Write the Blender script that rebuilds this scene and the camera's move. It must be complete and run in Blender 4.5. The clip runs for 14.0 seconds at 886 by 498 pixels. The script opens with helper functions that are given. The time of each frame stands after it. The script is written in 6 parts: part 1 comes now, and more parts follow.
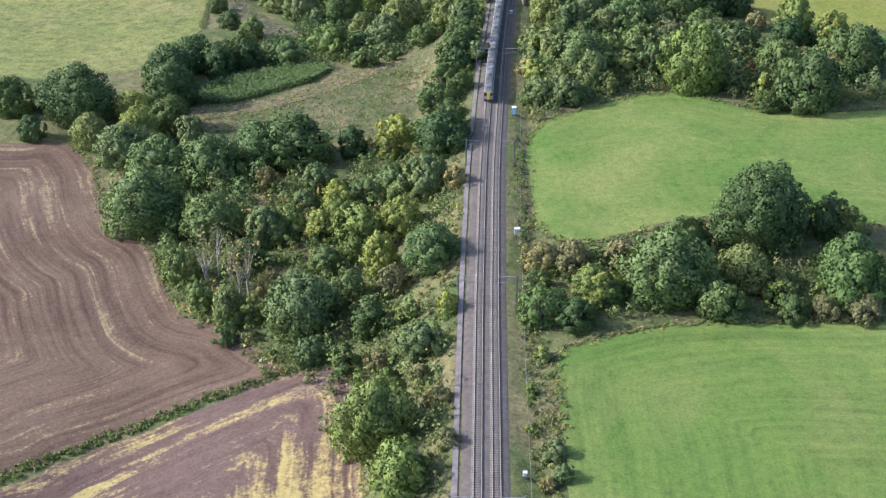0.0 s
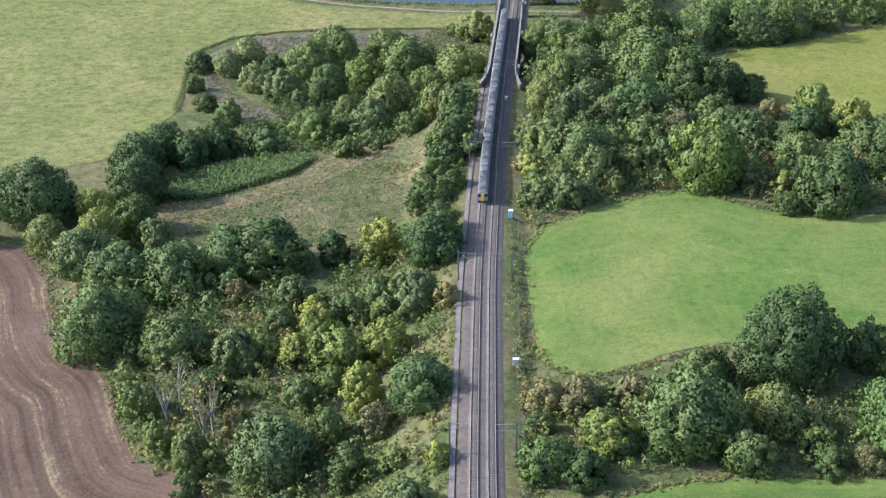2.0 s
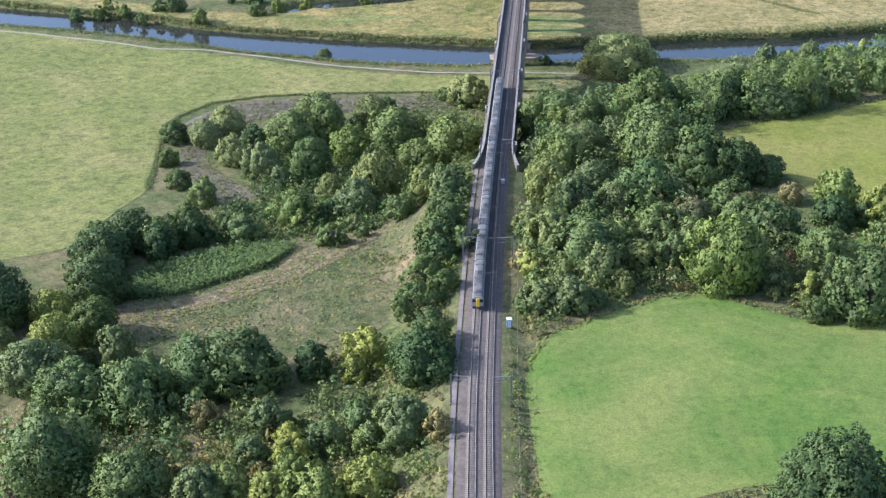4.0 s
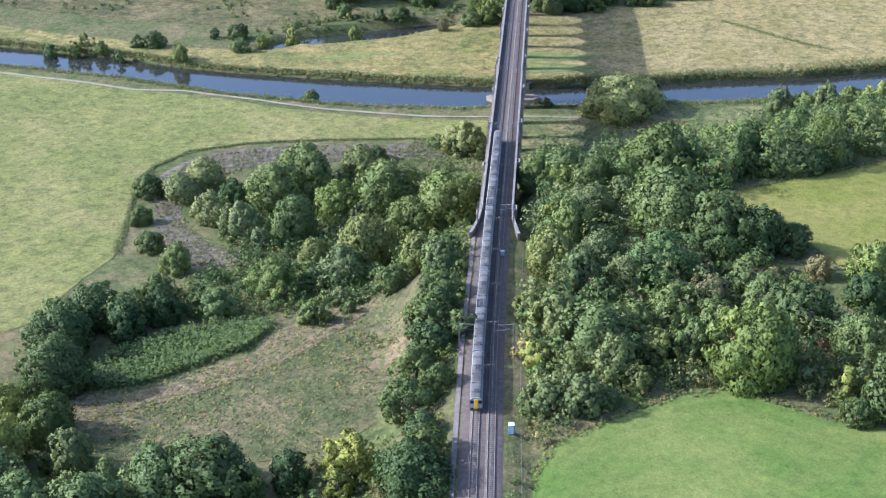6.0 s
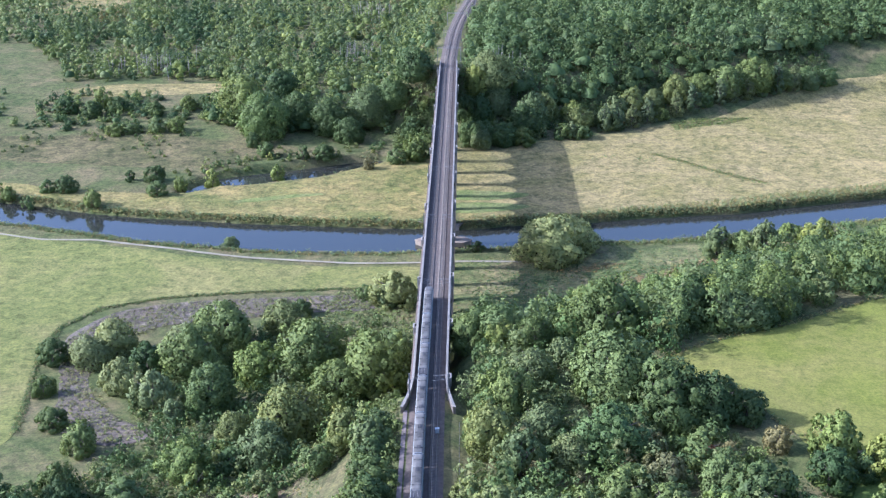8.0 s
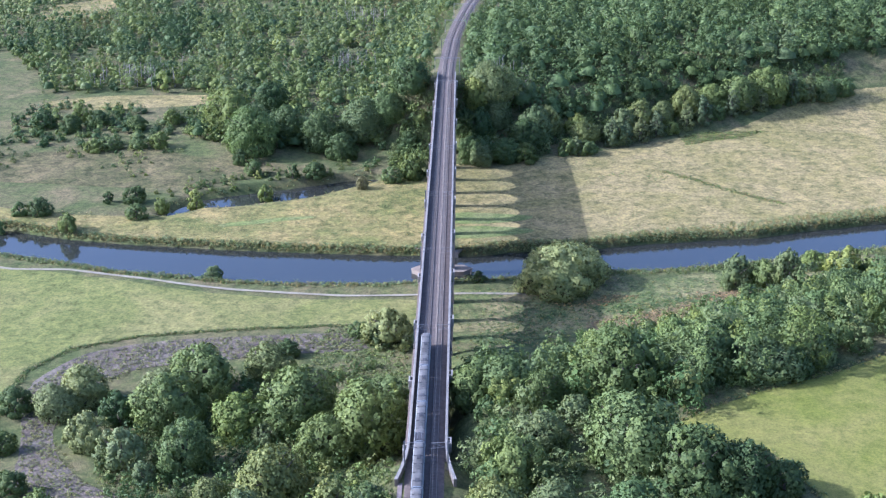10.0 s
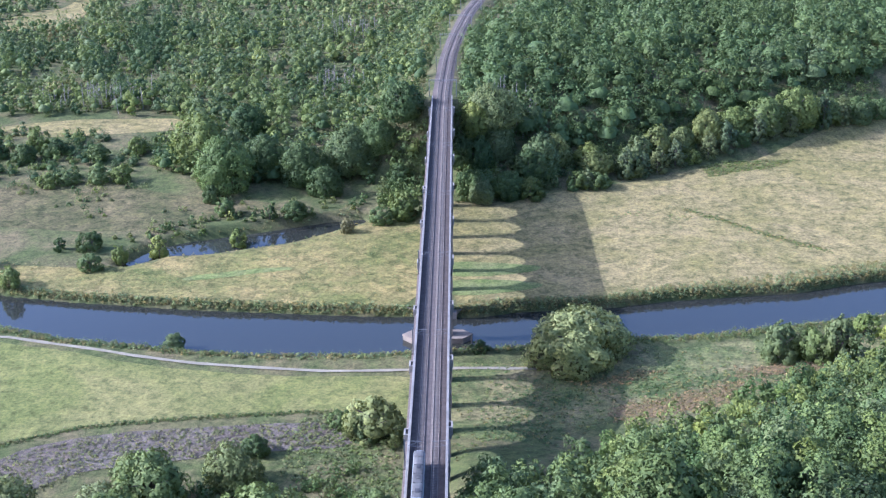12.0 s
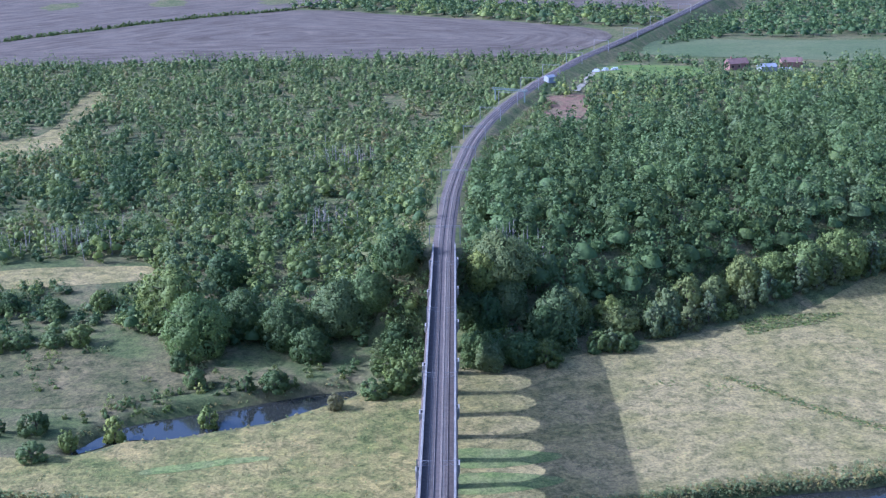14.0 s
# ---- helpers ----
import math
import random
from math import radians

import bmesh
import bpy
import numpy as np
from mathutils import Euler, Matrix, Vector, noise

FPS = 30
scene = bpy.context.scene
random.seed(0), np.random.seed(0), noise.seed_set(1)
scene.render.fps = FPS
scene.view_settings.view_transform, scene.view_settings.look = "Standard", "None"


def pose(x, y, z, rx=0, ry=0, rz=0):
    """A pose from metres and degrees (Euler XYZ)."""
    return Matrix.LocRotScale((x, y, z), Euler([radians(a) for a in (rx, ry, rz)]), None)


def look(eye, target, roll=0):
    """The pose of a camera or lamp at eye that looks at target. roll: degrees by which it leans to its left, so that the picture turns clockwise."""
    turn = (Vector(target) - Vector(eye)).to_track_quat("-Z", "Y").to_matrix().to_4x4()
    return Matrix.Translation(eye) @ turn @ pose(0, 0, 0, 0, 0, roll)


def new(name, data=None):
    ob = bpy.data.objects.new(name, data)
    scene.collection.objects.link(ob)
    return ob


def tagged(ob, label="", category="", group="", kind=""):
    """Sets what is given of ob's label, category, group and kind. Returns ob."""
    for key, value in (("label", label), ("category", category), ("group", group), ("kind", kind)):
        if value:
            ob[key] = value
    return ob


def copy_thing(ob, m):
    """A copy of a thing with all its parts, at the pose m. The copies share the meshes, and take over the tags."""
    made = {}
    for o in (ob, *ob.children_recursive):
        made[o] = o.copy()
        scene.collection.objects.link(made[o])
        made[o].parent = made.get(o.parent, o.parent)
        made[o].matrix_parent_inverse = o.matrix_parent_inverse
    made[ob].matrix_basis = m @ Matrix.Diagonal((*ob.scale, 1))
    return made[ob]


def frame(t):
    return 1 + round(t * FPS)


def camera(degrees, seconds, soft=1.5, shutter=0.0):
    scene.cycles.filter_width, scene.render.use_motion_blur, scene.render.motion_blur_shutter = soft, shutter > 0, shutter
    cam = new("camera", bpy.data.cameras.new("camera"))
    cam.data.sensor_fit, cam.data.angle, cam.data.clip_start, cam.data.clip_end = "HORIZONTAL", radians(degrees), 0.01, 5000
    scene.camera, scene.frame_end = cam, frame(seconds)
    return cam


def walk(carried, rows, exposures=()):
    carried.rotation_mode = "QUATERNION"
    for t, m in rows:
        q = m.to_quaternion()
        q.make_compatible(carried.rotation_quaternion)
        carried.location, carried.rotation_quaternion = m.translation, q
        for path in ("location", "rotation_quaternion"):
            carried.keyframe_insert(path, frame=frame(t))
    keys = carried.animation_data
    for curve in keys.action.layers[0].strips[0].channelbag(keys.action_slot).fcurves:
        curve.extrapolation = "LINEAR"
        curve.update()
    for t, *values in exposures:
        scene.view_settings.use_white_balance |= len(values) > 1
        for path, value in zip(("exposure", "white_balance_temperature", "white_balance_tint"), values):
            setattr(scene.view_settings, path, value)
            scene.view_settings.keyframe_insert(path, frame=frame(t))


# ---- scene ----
cam = camera(38.6, 14.0, soft=1.3)
PATH = [
    (0, (2.260, 0.783, 189.230), (2.244, 2.508, 188.218), -0.6),
    (0.5, (2.218, 9.857, 188.893), (2.206, 11.591, 187.897), -0.6),
    (1, (2.521, 19.826, 188.574), (2.511, 21.570, 187.595), -0.7),
    (1.5, (2.642, 29.052, 188.345), (2.635, 30.805, 187.382), -0.6),
    (2, (3.001, 39.225, 188.444), (2.996, 40.986, 187.496), -0.6),
    (2.5, (3.208, 48.585, 188.835), (3.205, 50.353, 187.900), -0.6),
    (3, (3.497, 58.611, 189.491), (3.496, 60.385, 188.566), -0.6),
    (5.5, (3.880, 106.600, 189.855), (3.895, 108.392, 188.968), -0.6),
    (6, (4.256, 116.275, 190.435), (4.271, 118.067, 189.548), -0.6),
    (6.5, (4.541, 125.460, 191.170), (4.557, 127.253, 190.283), -0.6),
    (7, (4.860, 134.984, 192.212), (4.913, 136.776, 191.327), -0.6),
    (7.5, (5.002, 140.064, 193.719), (5.117, 141.897, 192.927), -0.5),
    (8, (5.594, 146.393, 193.685), (5.723, 148.252, 192.959), -0.5),
    (10.5, (9.099, 200.043, 192.131), (9.233, 201.899, 191.398), -0.6),
    (11, (10.447, 218.535, 191.696), (10.583, 220.390, 190.960), -0.6),
    (11.5, (11.795, 237.028, 191.261), (11.933, 238.882, 190.523), -0.7),
    (12, (13.143, 255.521, 190.826), (13.283, 257.372, 190.084), -0.7),
    (12.5, (14.491, 274.014, 190.391), (14.631, 275.864, 189.644), -0.8),
    (13, (15.839, 292.507, 189.956), (15.977, 294.382, 189.274), -0.9),
    (13.5, (17.187, 311.000, 189.521), (17.332, 312.902, 188.920), -1.0),
    (14, (18.535, 329.493, 189.086), (18.680, 331.401, 188.501), -1.0),
]
walk(cam, [(t, look(eye, target, roll)) for t, eye, target, roll in PATH],
     exposures=[(0, 1.26, 5360, 14), (6.5, 1.40, 5030, 20), (8, 1.45, 4900, 23), (11, 1.44, 4810, 26), (12.5, 1.40, 4730, 27), (14, 1.16, 4420, 27)])

# ---- light ----
SUN_FROM = Vector((-1.0, 0.06, math.tan(radians(31.5)))).normalized()
world = bpy.data.worlds.new("sky")
scene.world = world
world.use_nodes = True
sky = world.node_tree.nodes.new("ShaderNodeTexSky")
sky.sky_type, sky.sun_disc = "NISHITA", False
sky.sun_elevation, sky.sun_rotation = radians(31.5), math.atan2(SUN_FROM.x, SUN_FROM.y)
sky.dust_density, sky.ozone_density, sky.air_density = 2.6, 0.5, 0.95
back = world.node_tree.nodes["Background"]
back.inputs["Strength"].default_value = 0.13
world.node_tree.links.new(sky.outputs["Color"], back.inputs["Color"])
sun = new("sun", bpy.data.lights.new("sun", "SUN"))
sun.data.energy, sun.data.angle, sun.data.color = 2.9, radians(0.6), (1.0, 0.94, 0.84)
sun.matrix_basis = SUN_FROM.to_track_quat("Z", "Y").to_matrix().to_4x4()

# ---- shape of the land ----
# centreline of the railway: y, x
LINE = [(-60, 3.0), (166, 7.9), (238, 9.8), (307, 12.3), (374, 16.4), (440, 21.85), (677, 43.2), (822, 56.35), (860, 60.4),
        (919, 67.9), (965, 75.9), (1034, 89.7), (1089, 104.6), (1153, 126.5), (1239, 162.2), (1343, 211.6), (1436, 264.5),
        (1613, 361), (1739, 427), (2300, 730), (3500, 1400)]
_ly = np.arange(-100, 3500, 4.0)
_lx = np.interp(_ly, [p[0] for p in LINE], [p[1] for p in LINE])
_k = np.exp(-np.linspace(-2.2, 2.2, 17) ** 2)
_lx = np.convolve(np.pad(_lx, 8, mode="edge"), _k / _k.sum(), mode="valid")
_lx[:9] = 3.0


def line_x(y):
    return np.interp(y, _ly, _lx)


def line_dir(y):
    d = np.array([float(line_x(y + 3) - line_x(y - 3)), 6.0])
    return d / np.linalg.norm(d)


def smooth(a, b, v):
    t = np.clip((v - a) / (b - a), 0, 1)
    return t * t * (3 - 2 * t)


def profile(pairs):
    ys = np.arange(-400, 5000, 5.0)
    v = np.interp(ys, [p[0] for p in pairs], [p[1] for p in pairs])
    k = np.exp(-np.linspace(-2, 2, 9) ** 2)
    return ys, np.convolve(np.pad(v, 4, mode="edge"), k / k.sum(), mode="valid")


LEFT = profile([(-400, 20), (230, 20), (288, 21.5), (374, 20.5), (400, 19.5), (440, 15), (477, 11), (510, 6.8), (580, 4.0), (620, 3.0),
                (715, 2.6), (790, 4), (895, 9.5), (980, 11), (1150, 9), (1500, 12), (2500, 14), (5000, 20)])
RIGHT = profile([(-400, 35.6), (360, 35.6), (460, 35), (486, 32.5), (570, 6.0), (600, 3.4), (740, 2.8), (782, 3.2), (802, 10), (842, 27),
                 (885, 34), (1150, 33), (1500, 24), (2500, 18), (5000, 20)])
RIVER_N = [(-900, 900), (-300, 770), (-145, 715), (-116, 701), (-92, 693), (-45, 681), (1, 672), (25, 668), (56, 664), (70, 667), (104, 667), (128, 671),
           (176, 673), (201, 679), (232, 684), (330, 705), (900, 860)]
RIVER_S = [(-900, 850), (-300, 738), (-134, 680), (-110, 669), (-86, 656), (-63, 649), (-41, 643), (-20, 638), (23, 636), (56, 634), (100, 636),
           (121, 637), (152, 640), (230, 650), (330, 668), (900, 810)]
POND = [(-78, 726), (-61, 735), (-47, 734), (-36, 737), (-13, 743), (3, 752), (15, 761), (18, 769), (3, 767), (-20, 760), (-41, 754), (-61, 748), (-70, 740)]


def inside_distance(px, py, poly):
    """Distance to a polygon's edge, positive inside."""
    p = np.asarray(poly, float)
    q = np.roll(p, -1, axis=0)
    best = np.full(np.shape(px), 1e18)
    odd = np.zeros(np.shape(px), bool)
    for (ax, ay), (bx, by) in zip(p, q):
        dx, dy = bx - ax, by - ay
        t = np.clip(((px - ax) * dx + (py - ay) * dy) / (dx * dx + dy * dy + 1e-9), 0, 1)
        best = np.minimum(best, (px - ax - t * dx) ** 2 + (py - ay - t * dy) ** 2)
        cross = ((ay > py) != (by > py)) & (px < (bx - ax) * (py - ay) / (by - ay + 1e-12) + ax)
        odd ^= cross
    d = np.sqrt(best)
    return np.where(odd, d, -d)


def height(x, y):
    x, y = np.asarray(x, float), np.asarray(y, float)
    side = x - line_x(y)
    turned = 0.33 * np.clip(x - 70, 0, 250) * smooth(430, 480, y)
    left, right = np.interp(y, *LEFT), np.interp(y - turned, *RIGHT)
    left = left + np.clip((side + 78) * 0.085, 0, 5.5) * (1 - smooth(390, 480, y))
    z = left + (right - left) * smooth(-10, 16, side)
    z = z + 0.5 * np.sin(x * 0.043 + 1.3) * np.sin(y * 0.037) + 0.25 * np.sin(x * 0.11) * np.sin(y * 0.093 + 2)
    # embankment at both ends of the viaduct
    gap = np.maximum(np.minimum(y - 446, 826 - y), 0)
    away = np.hypot(np.maximum(np.abs(side) - 6.8, 0), gap)
    bank = 35.75 - away / 1.7 - np.maximum(gap - 0.5, 0) * 0.8
    flat = np.maximum(np.abs(side) - 6.0, 0)
    cut = 35.75 + flat * 0.9
    z = np.maximum(z, bank)
    z = np.where(gap > 0, z, np.minimum(z, cut))
    south, north = np.interp(x, *zip(*RIVER_S)), np.interp(x, *zip(*RIVER_N))
    wet = np.minimum(y - south, north - y)
    z = np.where(np.abs(x) < 900, z + (np.minimum(z, -1.6) - z) * smooth(-2.0, 0.9, wet), z)
    pond = inside_distance(x, y, POND) if np.ndim(x) else inside_distance(np.array([x]), np.array([y]), POND)[0]
    z = z + (np.minimum(z, -1.0) - z) * smooth(-5.5, -1.0, pond)
    return z


# ---- materials ----
def material(name, rough=0.9, spec=0.2):
    m = bpy.data.materials.new(name)
    m.use_nodes = True
    b = m.node_tree.nodes["Principled BSDF"]
    b.inputs["Roughness"].default_value = rough
    b.inputs["Specular IOR Level"].default_value = spec
    return m, m.node_tree, b


def node(nt, kind, **inputs):
    n = nt.nodes.new(kind)
    for key, v in inputs.items():
        sock = n.inputs[key.replace("_", " ")]
        if isinstance(v, bpy.types.NodeSocket):
            nt.links.new(v, sock)
        else:
            sock.default_value = v
    return n


def coords(nt, scale=(1, 1, 1), turn=0.0):
    t = nt.nodes.new("ShaderNodeTexCoord")
    m = nt.nodes.new("ShaderNodeMapping")
    m.inputs["Scale"].default_value = scale
    m.inputs["Rotation"].default_value = (0, 0, radians(turn))
    nt.links.new(t.outputs["Object"], m.inputs["Vector"])
    return m.outputs["Vector"]


def grain(nt, scale, vec=None, detail=5.0, rough=0.6, bend=0.0):
    n = node(nt, "ShaderNodeTexNoise", Scale=scale, Detail=detail, Roughness=rough, Distortion=bend)
    nt.links.new(vec or coords(nt), n.inputs["Vector"])
    return n.outputs["Fac"]


def ramp(nt, fac, stops):
    r = nt.nodes.new("ShaderNodeValToRGB")
    while len(r.color_ramp.elements) < len(stops):
        r.color_ramp.elements.new(0.5)
    for e, (p, c) in zip(r.color_ramp.elements, stops):
        e.position, e.color = p, (*c, 1) if len(c) == 3 else c
    nt.links.new(fac, r.inputs["Fac"])
    return r.outputs["Color"]


def mixed(nt, fac, a, b, how="MIX"):
    n = nt.nodes.new("ShaderNodeMixRGB")
    n.blend_type = how
    for sock, v in zip(n.inputs, (fac, a, b)):
        if isinstance(v, bpy.types.NodeSocket):
            nt.links.new(v, sock)
        else:
            sock.default_value = v if not isinstance(v, tuple) or len(v) == 4 else (*v, 1)
    return n.outputs["Color"]


def relief(nt, bsdf, fac, strength, distance):
    b = node(nt, "ShaderNodeBump", Strength=strength, Distance=distance, Height=fac)
    nt.links.new(b.outputs["Normal"], bsdf.inputs["Normal"])


def turf(name, dark, light, dry, patch=0.03, fine=0.9, dryness=0.5, bump=0.5, stripe=0.0):
    """Grass: broad patches, tussocks at two sizes; stripe: how strongly drill lines follow the field's edge."""
    m, nt, b = material(name, 0.95, 0.1)
    broad = grain(nt, patch, detail=6, rough=0.65, bend=0.6)
    mid = grain(nt, patch * 6, detail=5, rough=0.7, bend=0.4)
    tuft = grain(nt, fine * 0.42, detail=4, rough=0.7, bend=0.5)
    small = grain(nt, fine * 1.6, detail=5, rough=0.75)
    c = mixed(nt, ramp(nt, mid, [(0.32, (0, 0, 0)), (0.68, (1, 1, 1))]), dark, light)
    d = ramp(nt, broad, [(dryness - 0.1, (0, 0, 0)), (dryness + 0.14, (1, 1, 1))])
    c = mixed(nt, d, c, dry)
    c = mixed(nt, min(1.0, bump * 0.9), c, ramp(nt, tuft, [(0.36, (0.5, 0.55, 0.52)), (0.49, (0.95, 0.95, 0.95)), (0.64, (1.3, 1.25, 1.15))]), "MULTIPLY")
    c = mixed(nt, 0.3 + bump * 0.45, c, ramp(nt, small, [(0.34, (0.42, 0.45, 0.42)), (0.5, (0.95, 0.95, 0.95)), (0.66, (1.45, 1.4, 1.25))]), "MULTIPLY")
    if stripe:
        c = mixed(nt, stripe, c, ramp(nt, furrows(nt, 0.5), [(0.32, (0.6, 0.66, 0.6)), (0.52, (1, 1, 1)), (0.7, (1.45, 1.3, 1.2))]), "MULTIPLY")
    nt.links.new(c, b.inputs["Base Color"])
    relief(nt, b, mixed(nt, 0.5, tuft, small), bump, 0.6)
    return m


def furrows(nt, close, along=0.02, detail=3.0):
    """Lines that run round a field at a steady distance from its edge."""
    at = nt.nodes.new("ShaderNodeAttribute")
    at.attribute_name = "edge"
    mul = nt.nodes.new("ShaderNodeMath")
    mul.operation = "MULTIPLY"
    mul.inputs[1].default_value = close
    nt.links.new(at.outputs["Fac"], mul.inputs[0])
    sep = nt.nodes.new("ShaderNodeSeparateXYZ")
    nt.links.new(coords(nt, (along, along, 1)), sep.inputs[0])
    com = nt.nodes.new("ShaderNodeCombineXYZ")
    nt.links.new(mul.outputs[0], com.inputs[0])
    nt.links.new(sep.outputs[0], com.inputs[1])
    nt.links.new(sep.outputs[1], com.inputs[2])
    return grain(nt, 1.0, com.outputs[0], detail=detail, rough=0.65)


def soil(name, base, pale, straw, straw_level, close=0.45):
    m, nt, b = material(name, 0.95, 0.1)
    broad = grain(nt, 0.03, detail=6, rough=0.6, bend=0.8)
    fine = grain(nt, 1.4, detail=6, rough=0.75)
    clod = grain(nt, 0.45, detail=5, rough=0.7)
    drift = grain(nt, 0.022, detail=3)
    lines = furrows(nt, close)
    strawy = furrows(nt, close * 0.3, 0.03, 5.0)
    c = mixed(nt, ramp(nt, broad, [(0.35, (0, 0, 0)), (0.65, (1, 1, 1))]), base, pale)
    c = mixed(nt, 0.85, c, ramp(nt, lines, [(0.32, (0.6, 0.57, 0.55)), (0.5, (1, 1, 1)), (0.68, (1.35, 1.3, 1.25))]), "MULTIPLY")
    s = mixed(nt, 0.3, lines, strawy)
    s = mixed(nt, 0.2, s, fine)
    s = mixed(nt, 0.28, s, drift)
    s = mixed(nt, 0.12, s, clod)
    c = mixed(nt, ramp(nt, s, [(straw_level, (0, 0, 0)), (straw_level + 0.06, (1, 1, 1))]), c, straw)
    c = mixed(nt, 0.8, c, ramp(nt, fine, [(0.25, (0.5, 0.48, 0.46)), (0.75, (1.35, 1.35, 1.35))]), "MULTIPLY")
    c = mixed(nt, 0.5, c, ramp(nt, clod, [(0.3, (0.7, 0.7, 0.7)), (0.7, (1.2, 1.2, 1.2))]), "MULTIPLY")
    nt.links.new(c, b.inputs["Base Color"])
    relief(nt, b, mixed(nt, 0.5, lines, fine), 0.8, 0.4)
    return m


def plain(name, color, rough=0.7, vary=0.3, scale=2.0, metal=0.0, bump=0.15, spec=0.3):
    m, nt, b = material(name, rough, spec)
    b.inputs["Metallic"].default_value = metal
    big, fine = grain(nt, scale * 0.15, detail=5), grain(nt, scale * 3, detail=5, rough=0.7)
    lo, hi = tuple(v * (1 - vary) for v in color), tuple(v * (1 + vary) for v in color)
    c = mixed(nt, ramp(nt, big, [(0.3, (0, 0, 0)), (0.7, (1, 1, 1))]), lo, hi)
    c = mixed(nt, 0.5, c, ramp(nt, fine, [(0.3, (0.7, 0.7, 0.7)), (0.7, (1.2, 1.2, 1.2))]), "MULTIPLY")
    nt.links.new(c, b.inputs["Base Color"])
    relief(nt, b, fine, bump, 0.05)
    return m


def leafage(name, dark, light, odd, thin=0.22):
    """Leaves: a waxy sheen; each clump, bough and tree differs a little."""
    m, nt, b = material(name, 0.6, 0.18)
    geo, info = nt.nodes.new("ShaderNodeNewGeometry"), nt.nodes.new("ShaderNodeObjectInfo")
    low = tuple(0.48 * p + 0.52 * q for p, q in zip(dark, light))
    c = ramp(nt, geo.outputs["Random Per Island"], [(0.0, low), (0.5, tuple(0.4 * p + 0.6 * q for p, q in zip(dark, light))), (0.95, light), (1.0, odd)])
    tone = ramp(nt, info.outputs["Random"], [(0.0, (0.74, 0.84, 0.84)), (0.5, (1, 1, 1)), (1.0, (1.26, 1.16, 0.92))])
    c = mixed(nt, 1.0, c, tone, "MULTIPLY")
    own = nt.nodes.new("ShaderNodeAttribute")
    own.attribute_name = "tone"
    c = mixed(nt, 1.0, c, ramp(nt, own.outputs["Fac"], [(0.0, (0.62, 0.70, 0.74)), (0.5, (1, 1, 1)), (0.8, (1.25, 1.2, 1.0)), (1.0, (1.4, 1.28, 0.96))]), "MULTIPLY")
    leafy = grain(nt, 0.7, detail=4, rough=0.75)
    c = mixed(nt, 0.45, c, ramp(nt, leafy, [(0.34, (0.55, 0.6, 0.62)), (0.5, (1, 1, 1)), (0.66, (1.35, 1.28, 1.12))]), "MULTIPLY")
    relief(nt, b, leafy, 0.45, 0.5)
    nt.links.new(c, b.inputs["Base Color"])
    t = nt.nodes.new("ShaderNodeBsdfTranslucent")
    nt.links.new(c, t.inputs["Color"])
    mx = nt.nodes.new("ShaderNodeMixShader")
    mx.inputs[0].default_value = thin
    nt.links.new(b.outputs[0], mx.inputs[1])
    nt.links.new(t.outputs[0], mx.inputs[2])
    nt.links.new(mx.outputs[0], nt.nodes["Material Output"].inputs["Surface"])
    return m


ROUGH_GRASS = turf("rough_grass", (0.070, 0.092, 0.032), (0.123, 0.139, 0.050), (0.180, 0.151, 0.076), 0.045, 0.8, 0.52, 0.8)
GREEN_A = turf("sown_grass", (0.086, 0.148, 0.030), (0.125, 0.182, 0.038), (0.182, 0.206, 0.058), 0.028, 1.2, 0.50, 0.42, 0.22)
GREEN_B = turf("drilled_grass", (0.101, 0.160, 0.035), (0.128, 0.182, 0.040), (0.173, 0.194, 0.057), 0.03, 1.3, 0.54, 0.34, 0.5)
GREEN_C = turf("grazed_grass", (0.149, 0.167, 0.031), (0.184, 0.198, 0.040), (0.225, 0.211, 0.059), 0.03, 0.9, 0.5, 0.45)
PASTURE = turf("pasture_grass", (0.146, 0.164, 0.048), (0.192, 0.200, 0.062), (0.237, 0.218, 0.082), 0.022, 0.6, 0.55, 0.8)
MEADOW = turf("dry_meadow_grass", (0.191, 0.172, 0.061), (0.260, 0.222, 0.087), (0.320, 0.256, 0.115), 0.03, 0.55, 0.5, 1.0)
BANK = turf("valley_grass", (0.112, 0.131, 0.039), (0.202, 0.193, 0.064), (0.296, 0.238, 0.093), 0.04, 0.55, 0.5, 1.0)
SCRUB = turf("scrub_grass", (0.068, 0.084, 0.033), (0.112, 0.116, 0.048), (0.190, 0.150, 0.084), 0.05, 0.7, 0.52, 0.9)
REED = turf("brown_reed_bed", (0.100, 0.082, 0.066), (0.160, 0.132, 0.106), (0.200, 0.172, 0.138), 0.06, 0.8, 0.5, 1.0)
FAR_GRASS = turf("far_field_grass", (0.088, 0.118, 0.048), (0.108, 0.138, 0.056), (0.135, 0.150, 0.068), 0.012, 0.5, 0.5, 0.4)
VALLEY = turf("valley_floor_grass", (0.100, 0.128, 0.046), (0.171, 0.185, 0.068), (0.271, 0.223, 0.109), 0.045, 0.55, 0.55, 1.0)
HEATH = turf("heath_grass", (0.071, 0.081, 0.032), (0.126, 0.117, 0.050), (0.190, 0.156, 0.077), 0.05, 0.5, 0.53, 1.0)
BRACKEN = turf("rust_bracken", (0.155, 0.100, 0.062), (0.262, 0.155, 0.106), (0.194, 0.170, 0.088), 0.08, 0.9, 0.55, 1.0)
PLOUGH = soil("ploughed_soil", (0.116, 0.076, 0.051), (0.156, 0.108, 0.074), (0.27, 0.21, 0.11), 0.545, 0.5)
